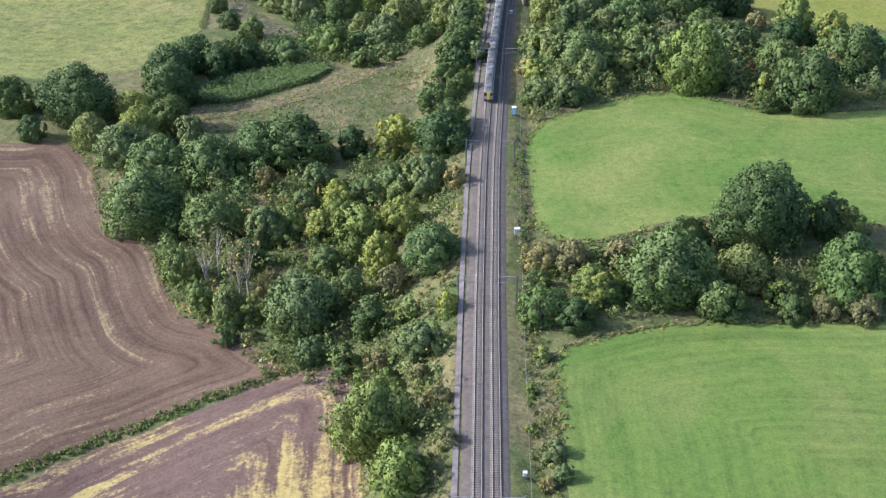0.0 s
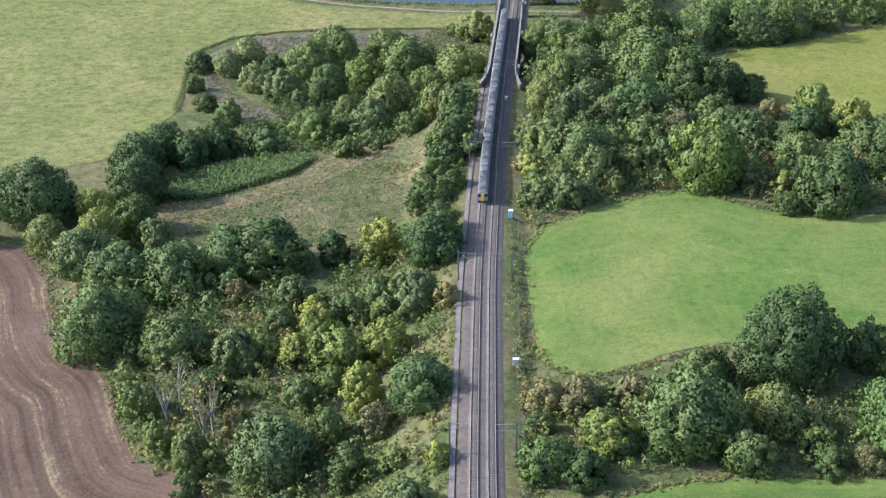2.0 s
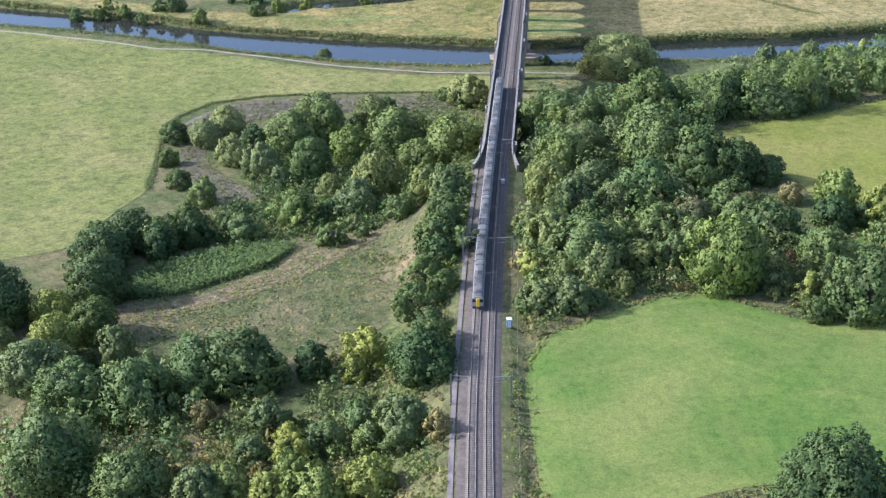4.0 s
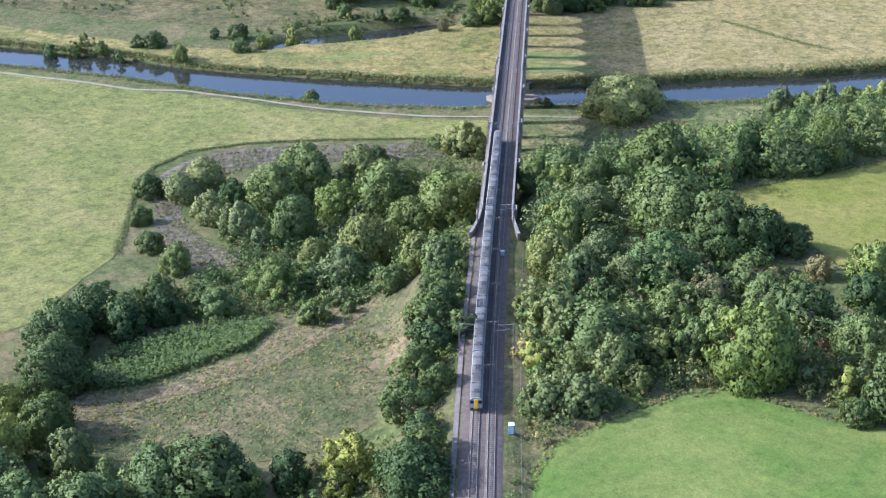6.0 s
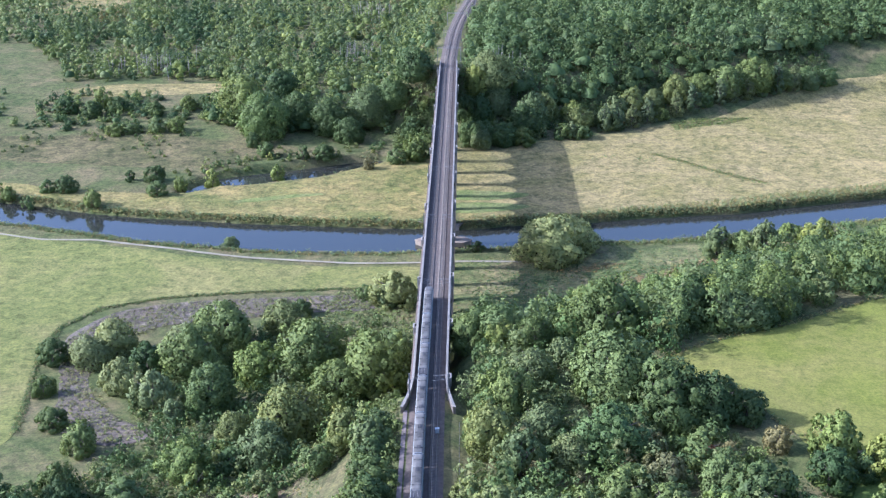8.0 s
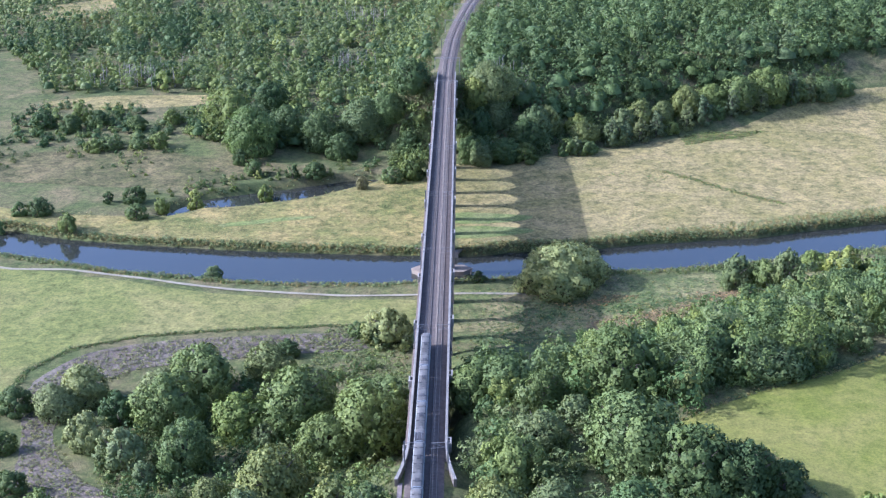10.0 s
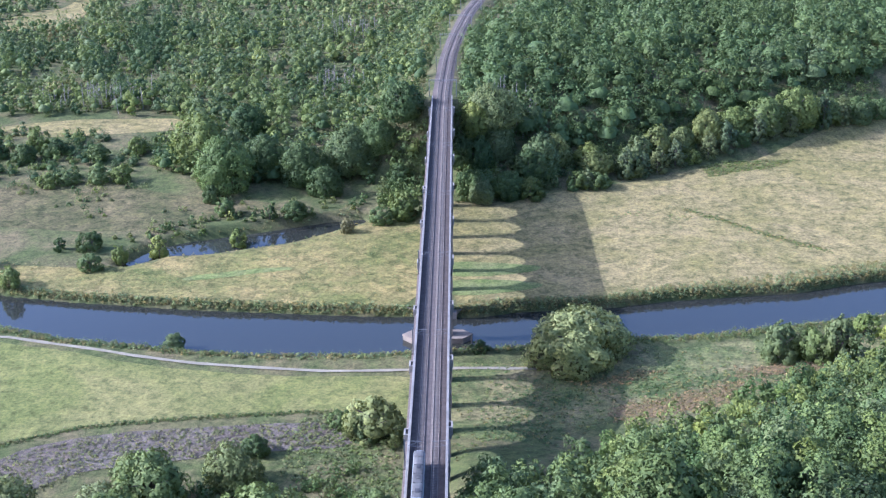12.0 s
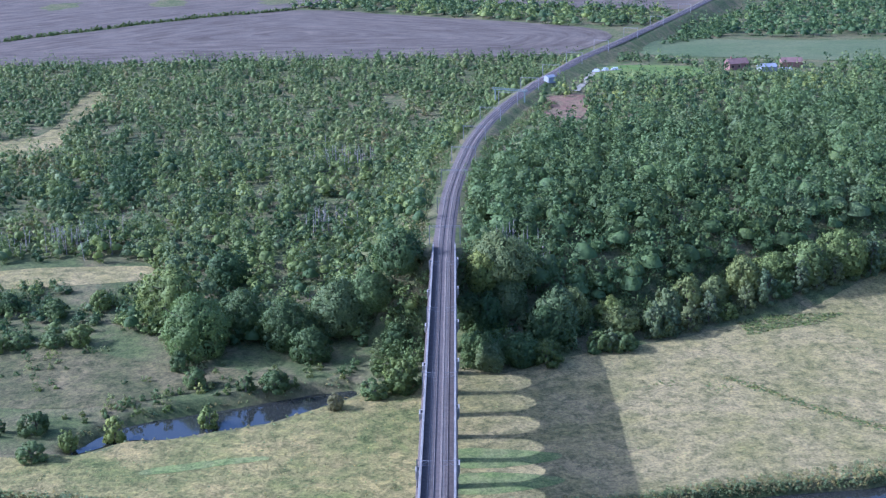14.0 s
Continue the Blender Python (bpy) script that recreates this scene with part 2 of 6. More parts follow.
STUBBLE = soil("stubble_soil", (0.122, 0.078, 0.060), (0.155, 0.104, 0.082), (0.38, 0.295, 0.11), 0.485, 0.28)
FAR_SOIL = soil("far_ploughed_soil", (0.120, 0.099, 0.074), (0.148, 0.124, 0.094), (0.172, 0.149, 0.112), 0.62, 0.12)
PATH_MAT = plain("path_gravel", (0.28, 0.25, 0.175), 0.95, 0.2, 1.5)
BALLAST = plain("ballast_stone", (0.122, 0.099, 0.082), 0.95, 0.28, 6.0, bump=0.8)
CESS = plain("cess_gravel", (0.20, 0.165, 0.15), 0.95, 0.3, 3.0, bump=0.6)
SLEEPER = plain("sleeper_concrete", (0.178, 0.154, 0.126), 0.9, 0.2, 3.0)
RAIL = plain("rail_steel", (0.30, 0.25, 0.205), 0.6, 0.2, 4.0, 0.0)
STONE = plain("viaduct_stone", (0.185, 0.160, 0.130), 0.9, 0.35, 2.0, bump=0.6)
COPING = plain("coping_stone", (0.27, 0.25, 0.215), 0.85, 0.25, 1.5, bump=0.3)
STEEL = plain("galvanised_steel", (0.27, 0.265, 0.255), 0.6, 0.15, 3.0, 0.25)
BARK = plain("bark", (0.12, 0.10, 0.08), 0.9, 0.3, 3.0, bump=0.5)
PALE_BARK = plain("pale_dead_wood", (0.29, 0.27, 0.23), 0.9, 0.25, 3.0, bump=0.5)
LEAVES = {
    "O": leafage("dark_leaves", (0.052, 0.085, 0.028), (0.109, 0.153, 0.048), (0.130, 0.156, 0.050)),
    "G": leafage("green_leaves", (0.090, 0.134, 0.042), (0.171, 0.221, 0.069), (0.181, 0.221, 0.071)),
    "B": leafage("bright_leaves", (0.084, 0.132, 0.036), (0.159, 0.215, 0.060), (0.183, 0.215, 0.066)),
    "Y": leafage("yellowing_leaves", (0.145, 0.186, 0.041), (0.256, 0.288, 0.072), (0.271, 0.253, 0.066)),
    "P": leafage("pale_willow_leaves", (0.103, 0.139, 0.049), (0.192, 0.229, 0.082), (0.207, 0.213, 0.079)),
    "R": leafage("browning_leaves", (0.143, 0.136, 0.055), (0.257, 0.230, 0.096), (0.240, 0.215, 0.098)),
}
LEAVES["D"] = LEAVES["R"]
LEAVES["A"] = leafage("alder_leaves", (0.094, 0.125, 0.055), (0.176, 0.212, 0.090), (0.195, 0.196, 0.085))
# Lighter than the other willow leaves: sun on the shaded crown put into colour.
LEAVES["W"] = leafage("sunlit_willow_leaves", (0.180, 0.220, 0.087), (0.312, 0.353, 0.143), (0.321, 0.317, 0.147))
LEAVES["V"] = leafage("feathery_willow_leaves", (0.135, 0.165, 0.062), (0.245, 0.280, 0.108), (0.260, 0.265, 0.100))
LEAVES["S"] = leafage("russet_leaves", (0.150, 0.085, 0.050), (0.260, 0.130, 0.075), (0.27, 0.15, 0.08))
LEAVES["F"] = leafage("bracken_fronds", (0.256, 0.171, 0.085), (0.384, 0.269, 0.142), (0.256, 0.215, 0.089))


def water_material(name, tint):
    m, nt, b = material(name, 0.06, 1.0)
    b.inputs["Specular Tint"].default_value = (0.86, 1.0, 0.88, 1)
    b.inputs["Base Color"].default_value = (*tint, 1)
    b.inputs["IOR"].default_value = 1.36
    v = coords(nt, (0.5, 1.4, 1))
    relief(nt, b, grain(nt, 1.2, v, detail=3), 0.06, 0.05)
    return m


WATER = water_material("river_water", (0.030, 0.032, 0.026))


# ---- meshes ----
def mesh_of(name, verts, faces, mat, shade=False, normals=None):
    """A mesh from arrays: all faces have the same number of corners."""
    verts, faces = np.asarray(verts, np.float32), np.asarray(faces, np.int32)
    me = bpy.data.meshes.new(name)
    n, k = faces.shape
    me.vertices.add(len(verts))
    me.vertices.foreach_set("co", verts.ravel())
    me.loops.add(n * k)
    me.loops.foreach_set("vertex_index", faces.ravel())
    me.polygons.add(n)
    me.polygons.foreach_set("loop_start", np.arange(0, n * k, k, dtype=np.int32))
    me.polygons.foreach_set("loop_total", np.full(n, k, np.int32))
    if shade:
        me.polygons.foreach_set("use_smooth", np.ones(n, bool))
    me.materials.append(mat)
    me.update(calc_edges=True)
    if normals is not None:
        me.normals_split_custom_set_from_vertices(np.asarray(normals, np.float32))
    return me


def part(name, bm, mat, parent, label=""):
    """Links a bmesh as one mesh object under a thing or a part."""
    me = bpy.data.meshes.new(name)
    bm.to_mesh(me)
    bm.free()
    me.materials.append(mat)
    ob = new(name, me)
    ob.parent = parent
    return tagged(ob, label)


def box(bm, x0, x1, y0, y1, z0, z1, m=None):
    c = Matrix.Translation(((x0 + x1) / 2, (y0 + y1) / 2, (z0 + z1) / 2)) @ Matrix.Diagonal((x1 - x0, y1 - y0, z1 - z0, 1))
    return bmesh.ops.create_cube(bm, size=1, matrix=(m @ c) if m else c)["verts"]


def bevelled(bm, width=0.03):
    bmesh.ops.bevel(bm, geom=bm.edges[:], offset=width, segments=1, affect="EDGES")
    return bm


def tube(points, radii, sides=7):
    """A tapered tube along points: vertices and quads."""
    pts = [Vector(p) for p in points]
    verts, faces = [], []
    for i, (p, r) in enumerate(zip(pts, radii)):
        d = (pts[min(i + 1, len(pts) - 1)] - pts[max(i - 1, 0)]).normalized()
        side = d.cross(Vector((0.3, 0.9, 0.2))).normalized()
        up = side.cross(d)
        for k in range(sides):
            a = 2 * math.pi * k / sides
            verts.append(p + side * (r * math.cos(a)) + up * (r * math.sin(a)))
        if i:
            o = (i - 1) * sides
            faces += [(o + k, o + (k + 1) % sides, o + sides + (k + 1) % sides, o + sides + k) for k in range(sides)]
    return verts, faces


def tubes(list_of):
    verts, faces = [], []
    for v, f in list_of:
        o = len(verts)
        verts += [tuple(p) for p in v]
        faces += [tuple(i + o for i in q) for q in f]
    return np.array(verts), np.array(faces)


def sweep(name, profile_xz, ys, mat, closed=True, offset=0.0):
    """A cross-section (across, height) carried along the railway."""
    n = len(profile_xz)
    verts = np.zeros((len(ys), n, 3))
    for i, y in enumerate(ys):
        d = line_dir(y)
        x = float(line_x(y))
        for j, (a, z) in enumerate(profile_xz):
            verts[i, j] = (x + (a + offset) * d[1], y - (a + offset) * d[0], z)
    faces = []
    for i in range(len(ys) - 1):
        for j in range(n if closed else n - 1):
            k = (j + 1) % n
            faces.append((i * n + j, i * n + k, (i + 1) * n + k, (i + 1) * n + j))
    return mesh_of(name, verts.reshape(-1, 3), faces, mat)


def structure(name, me, label, category=""):
    return tagged(new(name, me), label, category, kind="structure")


# ---- ground ----
def steps(*runs):
    out = []
    for a, b, d in runs:
        out += list(np.arange(a, b, d))
    return np.array(out + [runs[-1][1]])


gx = steps((-4500, -900, 300), (-900, -300, 30), (-300, -150, 6), (-150, 240, 3.1), (240, 480, 8), (480, 900, 30), (900, 4500, 300))
gy = steps((-900, 60, 60), (60, 620, 3.6), (620, 780, 1.8), (780, 900, 3.0), (900, 1250, 7), (1250, 2000, 15), (2000, 4900, 150))
GX, GY = np.meshgrid(gx, gy)
GZ = height(GX.ravel(), GY.ravel())
nx, ny = len(gx), len(gy)
ids = np.arange(nx * ny).reshape(ny, nx)
gf = np.stack([ids[:-1, :-1], ids[:-1, 1:], ids[1:, 1:], ids[1:, :-1]], -1).reshape(-1, 4)
structure("ground", mesh_of("ground", np.stack([GX.ravel(), GY.ravel(), GZ], -1), gf, ROUGH_GRASS, True),
          "rough grass and scrub ground of a river valley", "ground")


def rounded(poly, n=6):
    """A closed smooth outline through the corners given."""
    p = np.asarray(poly, float)
    out = []
    for i in range(len(p)):
        a, b, c, d = p[i - 1], p[i], p[(i + 1) % len(p)], p[(i + 2) % len(p)]
        for k in range(n):
            t = k / n
            out.append(0.5 * (2 * b + (c - a) * t + (2 * a - 5 * b + 4 * c - d) * t * t + (3 * b - a - 3 * c + d) * t ** 3))
    return np.array(out)


def frayed(edge, gap, amount):
    """The outline cut into short lengths and made uneven."""
    nxt = np.roll(edge, -1, axis=0)
    out = []
    for a, b in zip(edge, nxt):
        n = max(1, int(np.hypot(*(b - a)) / gap))
        out += [a + (b - a) * k / n for k in range(n)]
    out = np.array(out)
    off = np.array([noise.noise_vector(Vector((x * 0.21, y * 0.21, 3.7)))[:2] for x, y in out])
    off += 0.7 * np.array([noise.noise_vector(Vector((x * 0.6, y * 0.6, 1.2)))[:2] for x, y in out])
    return out + off * amount


def sheet(name, poly, mat, label, category="field", step=3.0, lift=0.1, smooth_edge=True, level=None):
    from mathutils.geometry import delaunay_2d_cdt
    edge = rounded(poly) if smooth_edge else np.asarray(poly, float)
    if smooth_edge and step < 5:
        edge = frayed(edge, 1.6, 0.55)
    lo, hi = edge.min(0), edge.max(0)
    px, py = np.meshgrid(np.arange(lo[0], hi[0], step), np.arange(lo[1], hi[1], step))
    d = inside_distance(px.ravel(), py.ravel(), edge)
    pts = np.stack([px.ravel(), py.ravel()], -1)[d > step * 0.5]
    co = [Vector(p) for p in edge] + [Vector(p) for p in pts]
    n = len(edge)
    v, _, f, *_ = delaunay_2d_cdt(co, [], [list(range(n))], 1, 1e-4)
    xy = np.array([(p.x, p.y) for p in v])
    z = height(xy[:, 0], xy[:, 1]) + lift if level is None else np.full(len(xy), level)
    tri = [q if (xy[q[1]] - xy[q[0]])[0] * (xy[q[2]] - xy[q[0]])[1] - (xy[q[1]] - xy[q[0]])[1] * (xy[q[2]] - xy[q[0]])[0] > 0 else q[::-1] for q in f if len(q) == 3]
    me = mesh_of(name, np.column_stack([xy, z]), tri, mat, True)
    me.attributes.new("edge", "FLOAT", "POINT").data.foreach_set("value", inside_distance(xy[:, 0], xy[:, 1], edge).astype(np.float32))
    return structure(name, me, label, category)


sheet("ploughed_field", [(-230, 372), (-138, 354), (-128, 355), (-116, 353), (-105, 336), (-97, 315), (-89, 299), (-77, 286), (-69, 267), (-63, 256),
                         (-52, 250), (-43, 241), (-37, 233), (-39, 228), (-54, 222), (-70, 212), (-80, 207), (-90, 199), (-160, 165), (-240, 140)],
      PLOUGH, "brown ploughed field with curving furrows and straw traces")
sheet("stubble_field", [(-34, 230), (-23, 230), (-18, 219), (-16, 192), (-14, 150), (-16, 90), (-120, 80), (-230, 90), (-230, 132), (-160, 158), (-89, 195), (-80, 203), (-60, 215)],
      STUBBLE, "brown field with bands of yellow stubble")
sheet("green_field_south", [(24, 216), (26, 220), (38, 225), (57, 230), (97, 230), (180, 232), (260, 228), (260, 90), (120, 80), (24, 90), (22.5, 150), (23, 187), (23, 205)],
      GREEN_B, "bright green sown field with faint drill lines")
sheet("green_field_north", [(22.5, 320), (28, 335), (42, 344), (58, 353), (71, 356), (79, 350), (92, 342), (115, 340), (180, 345), (250, 340), (250, 272), (160, 270), (100, 274), (66, 277),
                            (44, 270), (34, 265), (26, 269), (22, 280), (21.5, 300)],
      GREEN_A, "bright green grass field with mown margin")
sheet("grazed_field", [(86, 458), (96, 466), (112, 474), (136, 484), (170, 500), (260, 525), (330, 520), (330, 408), (190, 405), (122, 408), (112, 418), (108, 432), (104, 444), (92, 450)],
      GREEN_C, "sunlit yellow-green grazed field beside woods")
sheet("grass_corner", [(108, 398), (122, 399), (150, 403), (220, 400), (220, 380), (150, 376), (120, 380)], GREEN_A, "small green grass corner between hedges")
sheet("pasture", [(-103, 566), (-92, 582), (-70, 591), (-40, 593), (-5, 594), (16, 590), (30, 588), (31.5, 613), (10, 618), (-20, 622), (-62, 634), (-84, 645), (-110, 656), (-134, 666), (-300, 728), (-420, 740),
                  (-420, 420), (-230, 415), (-150, 410), (-112, 420), (-104, 450), (-97, 478), (-101, 510), (-104, 540)],
      PASTURE, "pale green tussocky pasture beside the river")
sheet("scrub_clearing", [(-93, 372), (-86, 385), (-66, 392), (-44, 396), (-36, 418), (-26, 428), (6, 432), (8, 400), (3, 374), (-24, 350), (-63, 352), (-84, 360)],
      SCRUB, "rough tawny grass clearing among trees")
DRY = turf("dry_clearing_grass", (0.111, 0.092, 0.046), (0.181, 0.144, 0.078), (0.233, 0.181, 0.111), 0.09, 0.8, 0.48, 1.0)
sheet("dry_grass_strip", [(-92, 373), (-86, 381), (-72, 383), (-58, 390), (-44, 399), (-37, 414), (-27, 426), (-14, 424), (-20, 412), (-30, 398), (-42, 388), (-58, 380), (-74, 373), (-86, 367)],
      DRY, "tan dead grass below the reed stand", lift=0.2)
sheet("reed_swamp", [(-99, 552), (-88, 576), (-66, 586), (-31, 588), (4, 586), (8, 572), (-30, 570), (-62, 566), (-78, 552), (-84, 520), (-70, 488), (-56, 474), (-66, 466), (-84, 478), (-93, 520)],
      REED, "brown dried reed band along an old river loop")
sheet("dry_meadow", [(52, 771), (75, 772), (101, 784), (137, 796), (175, 811), (208, 822), (247, 851), (300, 876), (420, 900), (500, 830), (420, 745), (330, 712), (232, 686), (201, 680.5),
                     (176, 675), (128, 672.5), (104, 668.5), (70, 668.5), (50, 669)], MEADOW, "pale dry meadow across the river")
sheet("river_meadow", [(44, 760), (22, 768), (19, 757), (4, 746), (-14, 739), (-36, 733), (-60, 729), (-82, 722), (-104, 722), (-150, 735), (-260, 780), (-300, 773), (-145, 717), (-116, 703), (-92, 695),
                       (-45, 683), (1, 674), (26, 670), (38, 690)], BANK, "rough green and straw grass between river and pond")
sheet("dry_heath", [(-250, 825), (-165, 815), (-112, 820), (-62, 796), (-26, 786), (-20, 776), (-50, 764), (-84, 758), (-130, 766), (-220, 794)], HEATH, "dry pale heath beyond the pond", lift=0.12)
sheet("small_clearing", [(-160, 903), (-84, 908), (-74, 890), (-120, 882), (-160, 884)], MEADOW, "dry grass clearing in the woods")
sheet("shaded_valley_floor", [(46, 566), (62, 572), (84, 575), (110, 572), (132, 580), (160, 592), (190, 612), (225, 626), (150, 630), (100, 622), (60, 620), (40, 622), (36, 590)],
      VALLEY, "rough grass under the viaduct beside the river")
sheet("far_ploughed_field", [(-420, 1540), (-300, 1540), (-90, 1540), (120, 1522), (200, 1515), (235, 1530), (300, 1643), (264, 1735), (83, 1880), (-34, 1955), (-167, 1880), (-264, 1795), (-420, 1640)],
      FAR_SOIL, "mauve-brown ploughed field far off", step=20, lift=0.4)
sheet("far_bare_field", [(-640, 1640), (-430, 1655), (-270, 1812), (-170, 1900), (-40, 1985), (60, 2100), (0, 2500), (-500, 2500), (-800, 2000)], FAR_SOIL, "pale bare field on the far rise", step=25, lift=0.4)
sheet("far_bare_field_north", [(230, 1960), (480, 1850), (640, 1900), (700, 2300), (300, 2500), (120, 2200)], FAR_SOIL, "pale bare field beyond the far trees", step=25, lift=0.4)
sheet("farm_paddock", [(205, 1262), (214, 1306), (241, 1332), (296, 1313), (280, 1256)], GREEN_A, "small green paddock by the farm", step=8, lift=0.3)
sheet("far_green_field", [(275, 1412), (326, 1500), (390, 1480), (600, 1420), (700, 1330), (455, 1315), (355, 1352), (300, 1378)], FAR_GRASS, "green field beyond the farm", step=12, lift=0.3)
sheet("wood_clearing", [(-232, 1150), (-222, 1206), (-198, 1225), (-192, 1265), (-194, 1355), (-186, 1396), (-171, 1352), (-177, 1249), (-178, 1169), (-206, 1145)], MEADOW, "dry grass ride through the young wood", step=8, lift=0.3)
sheet("brown_clearing", [(158, 1185), (186, 1184), (168, 1111), (146, 1075), (143, 1114)], BRACKEN, "bare brown clearing by the railway", step=6, lift=0.3)

# ---- water ----
river_edge = [(x, y + 3) for x, y in RIVER_N] + [(x, y - 3) for x, y in reversed(RIVER_S)]
sheet("river_water", river_edge, WATER, "calm dark blue river reflecting the sky", "river", 12.0, smooth_edge=False, level=0.0)
sheet("pond_water", [(x * 1.0, y) for x, y in POND], WATER, "still pond in an old river bend", "pond", 4.0, smooth_edge=True, level=0.02)

# ---- towpath ----
TOWPATH = [(-330, 736), (-200, 690), (-130, 663), (-107, 659), (-84, 649), (-62, 639), (-40, 632), (-20, 627), (1, 623), (22, 621), (47, 619), (71, 615), (100, 616), (150, 626), (240, 640)]


def ribbon(name, pts, width, mat, label, category, lift=0.25, spread=3.0):
    p = np.array(pts, float)
    s = np.concatenate([[0], np.cumsum(np.hypot(*np.diff(p, axis=0).T))])
    u = np.arange(0, s[-1], spread)
    c = np.stack([np.interp(u, s, p[:, 0]), np.interp(u, s, p[:, 1])], -1)
    d = np.gradient(c, axis=0)
    d /= np.linalg.norm(d, axis=1)[:, None]
    nrm = np.stack([-d[:, 1], d[:, 0]], -1)
    w = width * (0.5 + 0.06 * np.sin(u * 0.31) + 0.05 * np.sin(u * 0.83))
    rows = []
    for side in (-1, -0.33, 0.33, 1):
        q = c + nrm * (w * side)[:, None]
        rows.append(np.column_stack([q, height(q[:, 0], q[:, 1]) + lift]))
    v = np.stack(rows, 1)
    n = len(u)
    idx = np.arange(n * 4).reshape(n, 4)
    f = np.stack([idx[:-1, :-1], idx[1:, :-1], idx[1:, 1:], idx[:-1, 1:]], -1).reshape(-1, 4)
    return structure(name, mesh_of(name, v.reshape(-1, 3), f, mat, True), label, category)


ribbon("towpath", TOWPATH[:-3], 1.7, PATH_MAT, "pale gravel towpath along the river", "path")
ribbon("farm_track", [(181, 1205), (196, 1250), (211, 1297), (236, 1308)], 5.0, PATH_MAT, "pale track to the farm", "path", 0.5)

# ---- railway ----
TOP = 36.0
ys = np.concatenate([np.arange(-60, 1500, 4.0), np.arange(1500, 2300, 10.0)])
structure("trackbed", sweep("trackbed", [(-5.5, 35.5), (-4.25, TOP), (3.75, TOP), (4.7, 35.5)], ys, BALLAST, False), "grey-brown stone ballast of a double-track railway", "railway bed")
for name, a, b, y0, y1 in (("cess_west", -6.5, -5.4, -60, 440),):
    structure(name, sweep(name, [(a, 35.86), (b, 35.9)], np.arange(y0, y1, 4.0), CESS, False), "pinkish gravel strip beside the track", "gravel path")


def sleepers():
    verts, faces = [], []
    for y in np.arange(100, 1100, 0.68):
        d, x = line_dir(y), float(line_x(y))
        for off in (-1.75, 1.75):
            o = len(verts)
            for a, l in ((-1.25, -0.13), (1.25, -0.13), (1.25, 0.13), (-1.25, 0.13)):
                for z in (TOP - 0.05, TOP + 0.07):
                    verts.append((x + (a + off) * d[1] + l * d[0], y - (a + off) * d[0] + l * d[1], z))
            faces += [(o + 1, o + 3, o + 5, o + 7), (o, o + 2, o + 3, o + 1), (o + 2, o + 4, o + 5, o + 3), (o + 4, o + 6, o + 7, o + 5), (o + 6, o, o + 1, o + 7)]
    return mesh_of("sleepers", verts, faces, SLEEPER)


tagged(new("sleepers", sleepers()), "weathered concrete sleepers bedded in ballast", "sleepers", kind="stuff")
for off in (-1.75 - 0.75, -1.75 + 0.75, 1.75 - 0.75, 1.75 + 0.75):
    structure("rail", sweep("rail", [(-0.07, TOP + 0.06), (-0.05, TOP + 0.24), (0.05, TOP + 0.24), (0.07, TOP + 0.06)], ys, RAIL, True, off), "worn steel running rail", "rail")

# ---- viaduct ----
V0 = Vector((21.85, 440.0, 0.0))
VDIR = Vector((56.35 - 21.85, 822.0 - 440.0, 0)).normalized()
VTURN = -math.degrees(math.atan2(VDIR.x, VDIR.y))
viaduct = tagged(new("viaduct"), "tall stone railway viaduct with round arches over a river", "viaduct")
viaduct.matrix_basis = pose(V0.x, V0.y, 0, 0, 0, VTURN)
BAY, FIRST, BAYS, HALF, CROWN = 18.0, 10.8, 21, 4.75, 26.0


def arch_bay():
    """One bay between two pier centres, local y from 0 to BAY."""
    bm = bmesh.new()
    r, n = (BAY - 2.6) / 2, 20
    spring = CROWN - r
    pts = [(0.0, spring)] + [(BAY / 2 - r * math.cos(math.pi * k / n), spring + r * math.sin(math.pi * k / n)) for k in range(n + 1)] + [(BAY, spring)]
    grid = []
    for y, z in pts:
        grid.append([bm.verts.new((x, y, h)) for x, h in ((-HALF, z), (-HALF, 35.6), (HALF, 35.6), (HALF, z))])
    for a, b in zip(grid, grid[1:]):
        for j in range(4):
            k = (j + 1) % 4
            try:
                bm.faces.new((a[j], a[k], b[k], b[j]))
            except ValueError:
                pass
    return bm


def arch_ring(side):
    """The dressed ring of one face, a band of wedge stones."""
    bm = bmesh.new()
    r, n = (BAY - 2.6) / 2, 24
    spring, x = CROWN - r, side * HALF
    rows = []
    for k in range(n + 1):
        a = math.pi * k / n
        rows.append([bm.verts.new((x + side * dx, BAY / 2 - q * math.cos(a), spring + q * math.sin(a))) for dx, q in ((-0.05, r - 0.03), (0.1, r - 0.03), (0.1, r + 0.85), (-0.05, r + 0.85))])
    for a, b in zip(rows, rows[1:]):
        for j in range(4):
            bm.faces.new((a[j], a[(j + 1) % 4], b[(j + 1) % 4], b[j]))
    return bm


def pier_mesh(low, extra=0.0):
    bm = bmesh.new()
    v = []
    for z, w, h in ((low, 1.95 + extra, HALF + 0.55), (18.0, 1.35, HALF + 0.05), (18.35, 1.35, HALF + 0.05)):
        v.append([bm.verts.new((x, y, z)) for x, y in ((-h, -w), (h, -w), (h, w), (-h, w))])
    for a, b in zip(v, v[1:]):
        for j in range(4):
            bm.faces.new((a[j], a[(j + 1) % 4], b[(j + 1) % 4], b[j]))
    box(bm, -HALF - 0.3, HALF + 0.3, -1.65, 1.65, 17.7, 18.25)
    return bm


